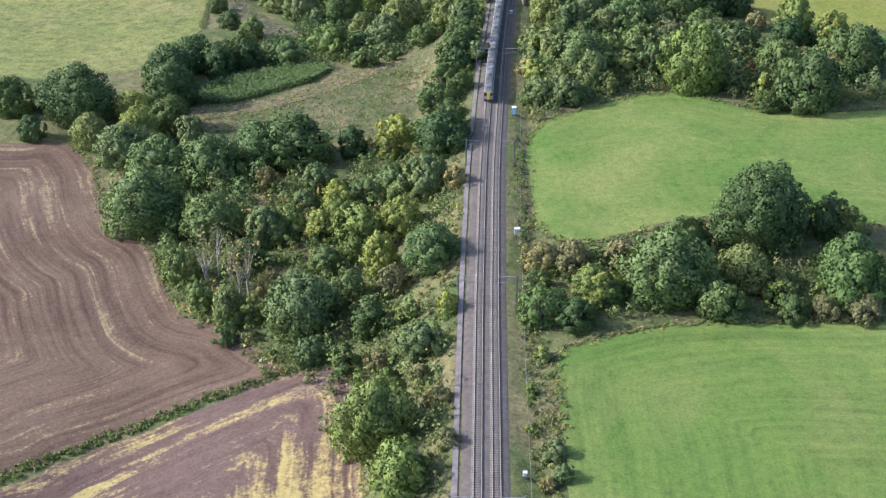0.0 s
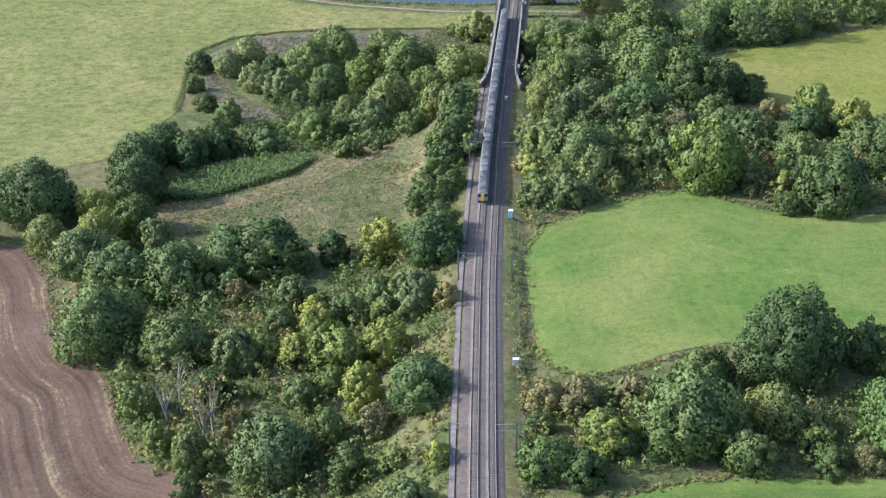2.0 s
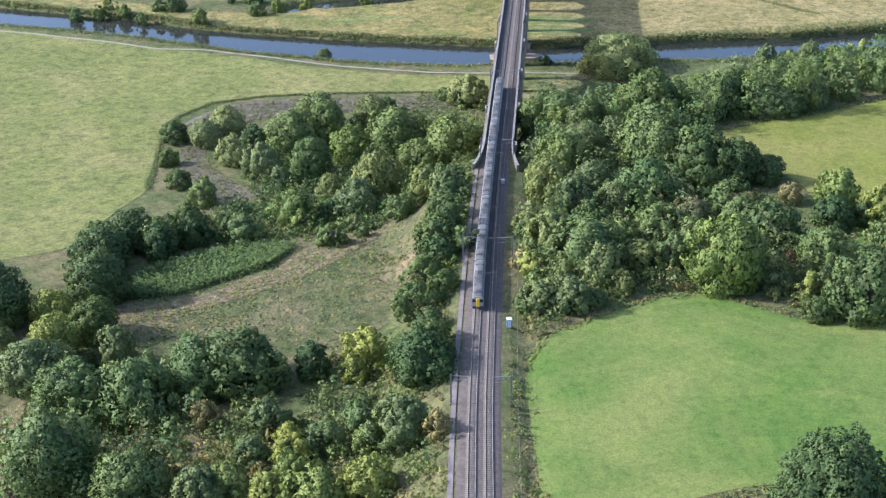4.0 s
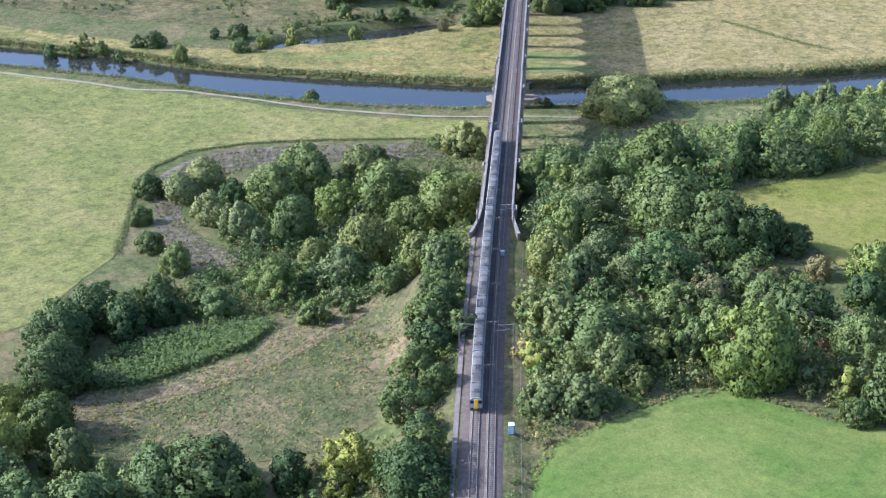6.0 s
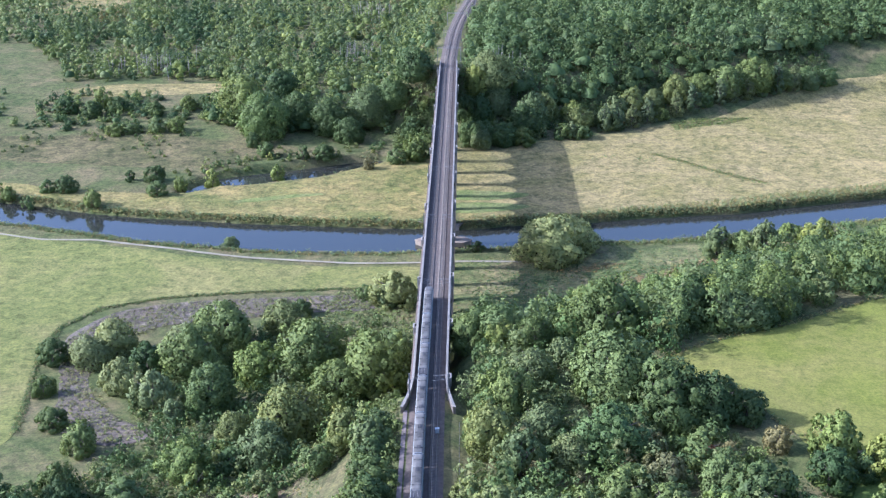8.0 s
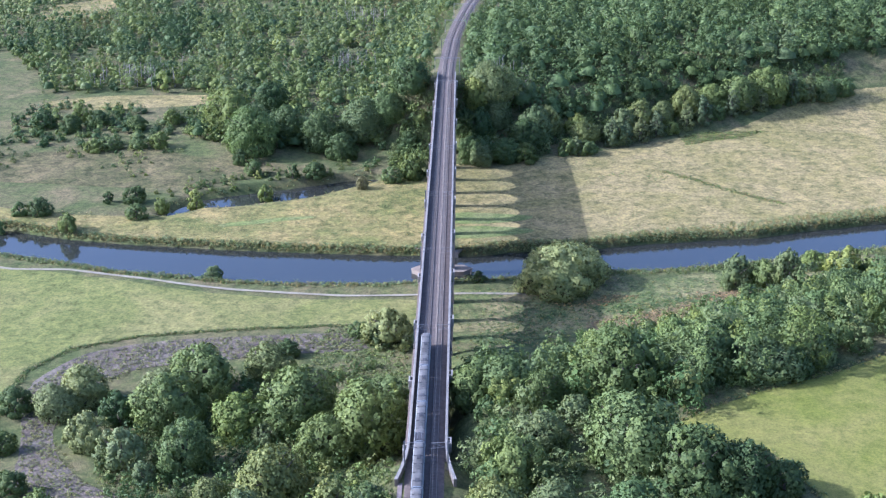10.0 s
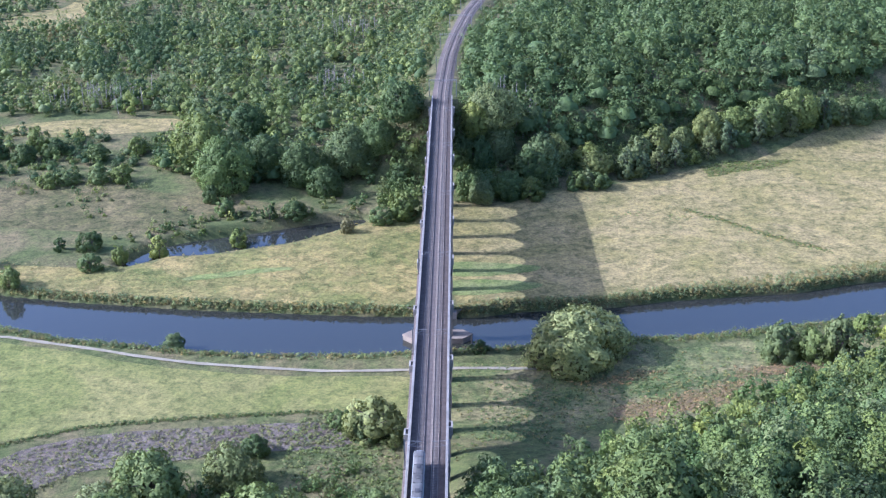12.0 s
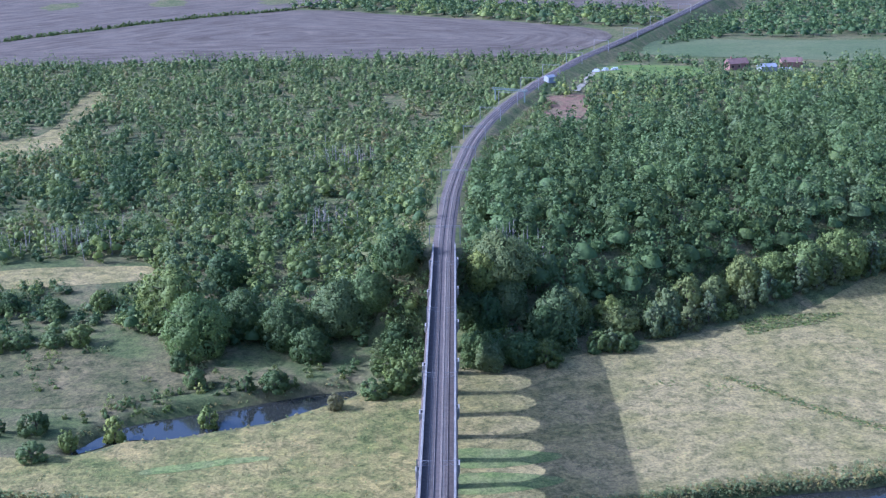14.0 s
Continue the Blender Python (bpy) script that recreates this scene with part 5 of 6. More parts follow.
thicket("riverside_reeds", [(-240, 752), (-145, 717), (-92, 695), (-45, 683), (1, 674), (24, 671), (24, 667), (-45, 679), (-92, 690), (-145, 711), (-240, 745)], 2.4, (1.0, 2.0), [("W", 0.3), ("R", 0.5), ("P", 0.2)],
        "tawny reeds along the far river bank", "reeds", 30, 0.28, 23)
thicket("riverside_reeds", [(48, 668), (104, 668), (128, 672), (176, 675), (240, 687), (330, 708), (330, 716), (232, 696), (170, 683), (128, 677), (104, 672), (48, 672)], 1.9, (1.3, 2.6), [("W", 0.35), ("R", 0.4), ("P", 0.25)],
        "tawny reeds along the far river bank", "reeds", 30, 0.3, 24)
thicket("pond_edge_scrub", [(-86, 742), (-60, 752), (-20, 764), (4, 771), (36, 780), (40, 800), (4, 786), (-20, 778), (-60, 764), (-88, 752)], 5.5, (2.5, 6.0), [("O", 0.4), ("G", 0.4), ("P", 0.2)],
        "scattered scrub beside the pond", "scrub", 150, 0.55, 25, gaps=0.3)
thicket("far_scrub", [(-260, 900), (-160, 898), (-80, 876), (-70, 832), (-100, 822), (-143, 822), (-260, 846)], 6.2, (4, 8.5), [("O", 0.5), ("G", 0.35), ("P", 0.15)], "dense dark scrub bushes on the heath", "scrub", 110, 0.6, 26, gaps=0.4, hull=True)
CLEARINGS = [[(-232, 1150), (-222, 1206), (-198, 1225), (-192, 1265), (-194, 1355), (-186, 1396), (-171, 1352), (-177, 1249), (-178, 1169), (-206, 1145)],
             [(158, 1185), (186, 1184), (168, 1111), (146, 1075), (143, 1114)], [(205, 1262), (214, 1306), (241, 1332), (296, 1313), (280, 1256)],
             [(310, 1240), (310, 1300), (375, 1300), (375, 1240)], [(-160, 903), (-84, 908), (-74, 890), (-120, 882), (-160, 884)], [(175, 1205), (205, 1262), (214, 1306), (241, 1332), (250, 1310), (215, 1280), (190, 1200)]]
thicket("young_woodland", [(-75, 822), (-60, 812), (0, 800), (44, 806), (50, 880), (66, 1000), (92, 1090), (60, 1120), (-150, 1140), (-200, 1130), (-220, 1040), (-170, 918), (-80, 912), (-76, 870)], 7.2, (4.6, 13),
        [("O", 0.3), ("G", 0.4), ("P", 0.24), ("Y", 0.04), ("R", 0.02)], "dense young mixed woodland", "woodland", 120, 0.85, 27, 1.25, CLEARINGS, clear=10, spread=0.13, gaps=0.17, hull=True)
thicket("far_woodland", [(-420, 1000), (-220, 1040), (-200, 1130), (60, 1120), (110, 1180), (180, 1330), (240, 1440), (210, 1510), (-90, 1535), (-420, 1535), (-600, 1400)], 8.4, (5, 11),
        [("O", 0.32), ("G", 0.4), ("P", 0.24), ("Y", 0.03), ("R", 0.01)], "far young woodland with small crowns", "woodland", 34, 1.25, 28, 1.3, CLEARINGS, clear=14, spread=0.12, gaps=0.15, hull=True)
thicket("hillside_wood", [(64, 836), (78, 814), (104, 813), (140, 829), (190, 856), (300, 905), (420, 932), (520, 1000), (480, 1130), (330, 1130), (200, 1060), (120, 1040), (86, 960)], 9.4, (10, 22),
        [("O", 0.5), ("G", 0.42), ("P", 0.08)], "dense broad-leaved wood on the valley side", "woodland", 300, 0.9, 29, 0.95, CLEARINGS, clear=10, spread=0.11, hull=True)
thicket("far_wood", [(120, 1040), (200, 1060), (330, 1130), (480, 1130), (640, 1100), (640, 1310), (450, 1310), (330, 1240), (200, 1260), (160, 1210)], 9.0, (6, 11), [("O", 0.3), ("G", 0.42), ("P", 0.24), ("Y", 0.04)],
        "far mixed wood near the farm", "woodland", 42, 1.15, 30, 1.3, CLEARINGS, clear=14, hull=True)
thicket("distant_trees", [(-60, 1985), (83, 1895), (180, 1820), (261, 1735), (330, 1700), (390, 1750), (402, 1850), (240, 1960), (60, 2080)], 15, (14, 22), [("O", 0.7), ("G", 0.3)], "distant dark belt of trees", "woodland", 20, 2.1, 31, 0.8, hull=True)
thicket("distant_trees", [(330, 1530), (430, 1500), (640, 1440), (900, 1400), (1100, 1900), (700, 2100), (560, 1860), (400, 1640)], 16, (13, 20), [("O", 0.7), ("G", 0.3)], "distant dark wood on the rise", "woodland", 18, 2.1, 32, 0.8, clear=20, hull=True)
thicket("farm_trees", [(243, 1350), (259, 1392), (277, 1368), (303, 1335), (330, 1322), (380, 1318), (380, 1304), (318, 1302), (300, 1300), (290, 1330), (268, 1345)], 8, (5, 11), [("O", 0.5), ("G", 0.4), ("P", 0.1)], "trees and hedges round the farm", "trees", 36, 1.1, 35, 0.9, hull=True)
thicket("farm_trees", [(270, 1232), (286, 1256), (300, 1258), (330, 1244), (380, 1230), (380, 1205), (330, 1205)], 7, (5, 10), [("O", 0.5), ("G", 0.3), ("P", 0.2)], "trees and hedges round the farm", "trees", 36, 1.1, 36, 0.9, hull=True)
thicket("lineside_trees", [(282, 1432), (296, 1450), (330, 1505), (400, 1620), (420, 1610), (370, 1500), (330, 1480), (300, 1455)], 8, (6, 11), [("O", 0.6), ("G", 0.4)], "dark trees beside the far railway", "trees", 36, 1.1, 37, 0.9, clear=9, hull=True)
thicket("distant_hedge", [(-430, 1640), (-264, 1800), (-167, 1886), (-34, 1962), (-40, 1970), (-172, 1893), (-270, 1808), (-436, 1648)], 5, (3.5, 6), [("O", 0.7), ("G", 0.3)], "distant field hedge", "hedge", 40, 1.6, 33)
# Dark bushes added to stand for the shade in the gap before the wood.
thicket("slope_undergrowth", [(96, 796), (132, 806), (175, 826), (230, 854), (290, 872), (300, 912), (190, 858), (140, 830), (104, 816)], 4.2, (4.0, 8.0), [("O", 0.6), ("G", 0.4)],
        "dark undergrowth filling the shaded gap below the wood", "undergrowth", 70, 0.7, 40, 0.7)
thicket("bank_scrub", [(4, 372), (8, 372), (13, 410), (16, 446), (12, 470), (6, 462), (2, 430), (0, 395)], 3.4, (3.0, 5.5), [("G", 0.45), ("O", 0.25), ("P", 0.3)], "shrubs on the railway bank", "scrub", 90, 0.45, 48, clear=7.5)
thicket("bank_scrub", [(24, 774), (45, 776), (52, 835), (40, 840), (30, 815)], 4.6, (5, 9), [("O", 0.5), ("G", 0.35), ("P", 0.15)], "trees and shrubs crowding the end of the viaduct", "scrub", 150, 0.65, 49, clear=7.0)
thicket("bank_scrub", [(56, 776), (78, 780), (84, 830), (64, 842)], 4.6, (5, 9), [("O", 0.4), ("G", 0.35), ("P", 0.25)], "trees and shrubs crowding the end of the viaduct", "scrub", 150, 0.65, 50, clear=7.0)
thicket("wood_edge_scrub", [(21.5, 330), (28, 339), (42, 349), (58, 357), (72, 360), (80, 355), (94, 347), (116, 345), (150, 349), (150, 356), (116, 352), (80, 364), (58, 366), (40, 358), (24, 348)], 3.0, (2.6, 5.2),
        [("P", 0.4), ("R", 0.4), ("G", 0.2)], "grey-brown shrubs along the edge of the wood", "scrub", 80, 0.42, 51)
thicket("heath_scrub", [(-260, 815), (-165, 822), (-112, 826), (-62, 800), (-26, 790), (-20, 772), (-60, 768), (-130, 776), (-260, 805)], 6.5, (2.2, 5.5), [("O", 0.35), ("G", 0.35), ("P", 0.3)], "low scrub and bramble on the heath", "scrub", 80, 0.5, 52, 0.6, gaps=0.5)
thicket("clearing_scrub", [(-52, 418), (-34, 424), (-20, 398), (-2, 392), (10, 420), (12, 444), (-10, 440), (-30, 436), (-54, 428)], 3.2, (1.2, 3.2), [("G", 0.35), ("P", 0.4), ("R", 0.25)], "low scrub at the edge of the clearing", "scrub", 60, 0.36, 53, 0.7, gaps=0.5)
thicket("slope_scrub", [(56, 778), (92, 782), (120, 794), (132, 806), (118, 818), (62, 832)], 5.0, (4, 9), [("O", 0.35), ("G", 0.35), ("P", 0.3)],
        "scrub along the foot of the wooded slope", "scrub", 110, 0.7, 41, 0.8, clear=7)
thicket("lineside_scrub", [(40, 826), (48, 826), (60, 920), (82, 1030), (120, 1150), (108, 1155), (70, 1040), (48, 930)], 3.2, (2, 4.5), [("G", 0.4), ("R", 0.3), ("P", 0.3)], "weedy scrub beside the railway", "scrub", 50, 0.55, 42, clear=7.5)
thicket("lineside_scrub", [(64, 830), (76, 830), (92, 960), (110, 1040), (160, 1160), (150, 1170), (98, 1040), (80, 960)], 3.2, (2, 4.5), [("G", 0.5), ("R", 0.25), ("P", 0.25)], "weedy scrub beside the railway", "scrub", 50, 0.55, 43, clear=7.5)


def bare_trunks(spots, seed):
    """Slender pale stems standing bare among the young trees."""
    r = np.random.default_rng(seed)
    made = []
    for x, y, a, b, n in spots:
        for px, py in zip(r.normal(x, a, n), r.normal(y, b, n)):
            z, h = float(height(np.array([px]), np.array([py]))[0]), r.uniform(9, 14)
            lean = r.normal(0, 0.5, 2)
            made.append(tube([(px, py, z - 0.3), (px + lean[0] * 0.4, py + lean[1] * 0.4, z + h * 0.6), (px + lean[0], py + lean[1], z + h)], [0.2, 0.14, 0.05], 4))
            for k in range(4):
                t, g = r.uniform(0.5, 0.9), r.uniform(0, 6.28)
                foot = Vector((px + lean[0] * t, py + lean[1] * t, z + h * t))
                made.append(tube([foot, foot + Vector((math.cos(g) * 1.2, math.sin(g) * 1.2, 1.3))], [0.07, 0.03], 4))
    v, f = tubes(made)
    tagged(new("bare_birch_stems", mesh_of("bare_birch_stems", v, f, PALE_BARK)), "pale bare birch stems among young trees", "trees", kind="stuff")


bare_trunks([(-121, 936, 14, 7, 46), (8, 953, 6, 5, 26), (19, 1097, 12, 12, 30), (90, 844, 7, 7, 26)], 110)


# ---- field margins and tussocks ----
def tufts(name, places, width, kinds, label, category, leaf=0.3, leaves=14, seed=1, tall=0.9):
    """Many small tussocks at the places given."""
    r = np.random.default_rng(seed)
    p = np.asarray(places, float)
    z = height(p[:, 0], p[:, 1])
    p, z = p[z > 0.3], z[z > 0.3]
    which = r.choice(len(kinds), size=len(p), p=[w for _, w in kinds])
    for ki, (kind, _) in enumerate(kinds):
        sel = which == ki
        n = int(sel.sum())
        if not n:
            continue
        w = r.uniform(*width, n)
        e = r.normal(size=(n, leaves, 3))
        e /= np.linalg.norm(e, axis=2)[..., None]
        e[..., 2] = np.abs(e[..., 2])
        c = e * (w[:, None, None] / 2) * np.array([1, 1, tall * 1.6]) * r.uniform(0.6, 1, (n, leaves, 1)) + np.stack([p[sel, 0], p[sel, 1], z[sel]], -1)[:, None, :]
        v, f, soft = leaf_clumps(c.reshape(-1, 3), (e * 0.35 + np.array([0, 0, 0.9])).reshape(-1, 3), (leaf * r.uniform(0.6, 1.4, n * leaves)), r)
        me = mesh_of(name, v, f, LEAVES[kind], True, soft)
        me.attributes.new("tone", "FLOAT", "POINT").data.foreach_set("value", np.repeat(np.clip(r.normal(0.5, 0.22, n), 0, 1), leaves * 3).astype(np.float32))
        tagged(new(name, me), label, category, kind="stuff")


def along(pts, gap, spread, seed, closed=False):
    r = np.random.default_rng(seed)
    p = rounded(pts) if closed else np.asarray(pts, float)
    if closed:
        p = np.vstack([p, p[:1]])
    s = np.concatenate([[0], np.cumsum(np.hypot(*np.diff(p, axis=0).T))])
    u = np.arange(0, s[-1], gap) + r.uniform(-gap, gap, int(np.ceil(s[-1] / gap)))
    return np.stack([np.interp(u, s, p[:, 0]), np.interp(u, s, p[:, 1])], -1) + r.normal(size=(len(u), 2)) * spread


def over(poly, count, seed):
    r = np.random.default_rng(seed)
    e = np.asarray(poly, float)
    p = r.uniform(e.min(0), e.max(0), (count * 3, 2))
    return p[inside_distance(p[:, 0], p[:, 1], e) > 0][:count]


margin = np.vstack([along([(-116, 354), (-105, 337), (-97, 316), (-89, 300), (-77, 287), (-69, 268), (-63, 257), (-52, 251), (-43, 242), (-37, 233)], 0.35, 0.9, 51),
                    along([(-33, 231), (-23, 231), (-17, 219), (-15, 192), (-14, 150)], 0.35, 0.9, 52),
                    along([(23, 190), (23.5, 216), (26, 221), (38, 226), (57, 231), (97, 231), (180, 233)], 0.3, 0.7, 53),
                    along([(22, 275), (21.8, 318), (28, 336), (42, 345), (58, 354), (71, 357), (79, 351), (92, 343), (115, 341), (180, 346)], 0.3, 0.8, 54),
                    along([(22, 280), (26, 268), (34, 264), (44, 269), (66, 276), (100, 273), (160, 269)], 0.3, 0.8, 55),
                    along([(86, 459), (96, 467), (112, 475), (136, 485), (170, 501), (260, 526)], 0.4, 0.9, 56),
                    along([(92, 450), (104, 443), (108, 432), (112, 417), (122, 407), (190, 404)], 0.4, 0.9, 57)])
bank_line = np.vstack([along([(x, y + 0.9) for x, y in RIVER_N[1:-1]], 0.22, 0.5, 81), along([(x, y + 2.8) for x, y in RIVER_N[1:-1]], 0.35, 1.0, 82),
                       along([(x, y - 1.0) for x, y in RIVER_S[1:-1]], 0.25, 0.5, 83), along([(x, y - 3.4) for x, y in RIVER_S[1:-1]], 0.4, 1.2, 84),
                       along(POND, 0.3, 2.6, 85, True)])
tufts("riverside_grass", bank_line, (0.8, 1.9), [("W", 0.25), ("R", 0.45), ("P", 0.3)], "tall rank grass and reeds along the water", "grass", 0.45, 12, 86)
tufts("field_margin", margin, (0.5, 1.3), [("R", 0.5), ("P", 0.3), ("G", 0.2)], "tall dry grass along the field margin", "grass", seed=61)
edge_grass = np.vstack([along([(-97, 478), (-101, 510), (-104, 540), (-103, 566), (-92, 583), (-70, 592), (-40, 594), (-5, 595), (16, 591)], 0.18, 0.7, 58)])
tufts("ditch_edge", edge_grass, (0.6, 1.5), [("O", 0.45), ("R", 0.35), ("G", 0.2)], "dark rushes along the old river loop", "rushes", seed=62)
tufts("reeds", over([(-99, 552), (-88, 576), (-66, 586), (-31, 588), (4, 586), (8, 572), (-30, 570), (-62, 566), (-78, 552), (-84, 520), (-70, 488), (-56, 474), (-66, 466), (-84, 478), (-93, 520)], 3500, 63),
      (0.7, 1.6), [("R", 0.75), ("P", 0.25)], "brown dried reeds", "reeds", 0.36, 9, 64)
tufts("scrub_tussocks", over([(-93, 372), (-86, 385), (-66, 392), (-44, 396), (-36, 418), (-26, 428), (-8, 428), (-2, 400), (-8, 372), (-24, 350), (-63, 352), (-84, 360)], 2600, 65),
      (0.4, 1.1), [("R", 0.25), ("P", 0.45), ("G", 0.3)], "tawny tussocks in the clearing", "grass", 0.36, 9, 66, 0.5)
tufts("meadow_tussocks", over([(52, 771), (101, 784), (175, 811), (247, 851), (330, 860), (400, 780), (330, 712), (232, 690), (176, 678), (104, 672), (52, 672)], 1800, 67),
      (0.35, 0.9), [("R", 0.7), ("P", 0.3)], "dry grass tussocks in the meadow", "grass", 0.45, 7, 68, 0.45)
tufts("bank_tussocks", over([(44, 760), (22, 768), (4, 746), (-36, 733), (-82, 722), (-150, 735), (-145, 721), (-92, 699), (1, 678), (28, 674), (38, 690)], 1200, 69),
      (0.35, 0.9), [("R", 0.45), ("P", 0.5), ("Y", 0.05)], "rough tussocks beside the river", "grass", 0.45, 7, 70, 0.45)
tufts("valley_tussocks", over([(46, 560), (84, 572), (132, 578), (190, 610), (225, 626), (150, 630), (60, 622), (40, 622), (30, 540)], 1500, 71),
      (0.6, 1.9), [("R", 0.35), ("P", 0.25), ("G", 0.4)], "rough tussocks under the viaduct", "grass", 0.45, 8, 72, 0.5)
tufts("valley_tussocks", over([(-4, 594), (18, 590), (24, 560), (20, 520), (12, 540), (-10, 556)], 900, 73), (0.7, 2.2), [("R", 0.35), ("P", 0.35), ("G", 0.3)], "rough tussocks by the viaduct", "grass", 0.5, 9, 74, 0.5)

tufts("meadow_furrow", np.vstack([along([(156, 758), (159, 755), (166, 746), (172, 736), (183, 722), (200, 706)], 0.14, 1.5, 91), over([(124, 753), (138, 752), (139, 760), (125, 761)], 26, 92), over([(146, 746), (156, 745), (156, 752), (147, 753)], 26, 93)]),
      (0.6, 1.3), [("G", 0.35), ("P", 0.35), ("R", 0.3)], "rushes along a damp furrow", "rushes", 0.5, 10, 94, 0.35)
tufts("coppice", over([(-86, 384), (-82, 402), (-68, 416), (-47, 423), (-39, 418), (-45, 402), (-62, 392), (-72, 386)], 2300, 103), (1.0, 1.9), [("G", 0.6), ("B", 0.4)],
      "dense stand of tall green reeds", "reeds", 0.5, 12, 104, 2.3)
tufts("damp_rushes", over([(178, 814), (195, 820), (227, 819), (209, 808), (194, 805), (178, 799)], 700, 95), (0.8, 1.8), [("G", 0.5), ("P", 0.3), ("R", 0.2)], "green rushes at the damp meadow edge", "rushes", 0.5, 9, 96, 0.5)
def drifts(spots, seed):
    """Places gathered loosely round the spots given: x, y, spread across, spread along, count."""
    r = np.random.default_rng(seed)
    return np.vstack([np.column_stack([r.normal(x, a, n), r.normal(y, b, n)]) for x, y, a, b, n in spots])


tufts("bracken", drifts([(94, 579, 3.0, 3.6, 420), (101, 581, 4.0, 3.2, 420), (111, 584, 5.0, 3.4, 480), (121, 588, 5.0, 3.0, 360), (131, 593, 4.5, 2.6, 260), (112, 577, 6, 2, 160)], 97),
      (0.8, 2.1), [("F", 0.62), ("R", 0.38)], "rust-coloured bracken fronds", "bracken", 0.45, 10, 98, 0.5)
tufts("bracken", drifts([(148, 604, 4.2, 2.2, 420), (156, 606, 3.0, 2.0, 160), (138, 603, 4.0, 2.4, 130)], 99), (0.8, 2.0), [("F", 0.8), ("R", 0.2)], "orange-brown bracken fronds", "bracken", 0.45, 10, 100, 0.5)
tufts("bracken", drifts([(88, 604, 4.5, 1.6, 110), (98, 606, 4.5, 1.6, 140), (104, 609, 5, 1.2, 80)], 101), (0.7, 1.6), [("F", 0.35), ("R", 0.65)], "faded bracken fronds", "bracken", 0.45, 10, 102, 0.5)
tufts("valley_tussocks", drifts([(112, 598, 16, 5, 420), (140, 590, 10, 6, 260), (70, 596, 9, 9, 260), (60, 574, 7, 7, 200)], 105), (0.8, 2.2), [("G", 0.5), ("P", 0.35), ("R", 0.15)],
      "rough green tussocks on the valley floor", "grass", 0.45, 9, 106, 0.5)
tufts("scrub_tussocks", drifts([(-70, 378, 9, 4, 260), (-50, 389, 7, 4, 240), (-36, 402, 6, 6, 260), (-26, 416, 6, 6, 200), (-60, 368, 14, 6, 260), (-20, 395, 9, 12, 300)], 107), (0.6, 1.5),
      [("R", 0.4), ("P", 0.3), ("G", 0.3)], "tawny and green tussocks in the clearing", "grass", 0.42, 9, 108, 0.5)

# ---- small things beside the line ----
BLUE = plain("faded_blue_plastic", (0.10, 0.27, 0.42), 0.5, 0.15, 1.0)
WHITE = plain("white_plastic", (0.6, 0.62, 0.63), 0.5, 0.08, 1.0)
GREY_BOX = plain("grey_painted_steel", (0.48, 0.50, 0.50), 0.55, 0.12, 1.5)


def grounded(x, y, z=None):
    return (x, y, float(height(np.array([x]), np.array([y]))[0]) if z is None else z)


def portable_toilet(x, y):
    root = tagged(new("portable_toilet"), "blue plastic portable toilet with a white roof beside the line", "toilet cabin")
    root.location = grounded(x, y)
    bm = bmesh.new()
    box(bm, -0.62, 0.62, -0.62, 0.62, 0.1, 2.15)
    part("cabin", bevelled(bm, 0.05), BLUE, root)
    bm = bmesh.new()
    box(bm, -0.66, 0.66, -0.66, 0.66, 2.15, 2.4)
    part("roof", bevelled(bm, 0.1), WHITE, root, "white domed roof")
    bm = bmesh.new()
    box(bm, -0.4, 0.4, -0.66, -0.62, 0.2, 2.05)
    part("door", bm, WHITE, root, "pale door")
    bm = bmesh.new()
    box(bm, -0.65, 0.65, -0.65, 0.65, -0.3, 0.1)
    part("skid", bm, UNDER, root)


def relay_cabinet(x, y, w, d, h):
    root = tagged(new("lineside_cabinet"), "pale grey steel signalling cabinet on a concrete base", "cabinet", "lineside cabinets")
    root.location = grounded(x, y)
    bm = bmesh.new()
    box(bm, -w / 2, w / 2, -d / 2, d / 2, 0.15, h)
    part("body", bevelled(bm, 0.03), GREY_BOX, root)
    bm = bmesh.new()
    box(bm, -w / 2 - 0.06, w / 2 + 0.06, -d / 2 - 0.06, d / 2 + 0.06, h, h + 0.08)
    part("lid", bm, WHITE, root, "white overhanging lid")
    bm = bmesh.new()
    box(bm, -w / 2 - 0.1, w / 2 + 0.1, -d / 2 - 0.1, d / 2 + 0.1, -0.4, 0.15)
    part("base", bm, SLEEPER, root)
    bm = bmesh.new()
    box(bm, -w / 2 + 0.05, w / 2 - 0.05, -d / 2 - 0.02, -d / 2, 0.25, h - 0.1)
    part("door", bm, GREY_BOX, root)


portable_toilet(20.3, 340.0)
relay_cabinet(17.9, 269.5, 1.3, 0.9, 1.6)
relay_cabinet(15.2, 180.0, 0.7, 0.6, 0.9)
relay_cabinet(15.6, 172.5, 0.9, 0.6, 0.8)
relay_cabinet(23.0, 424.0, 1.0, 0.7, 1.5)


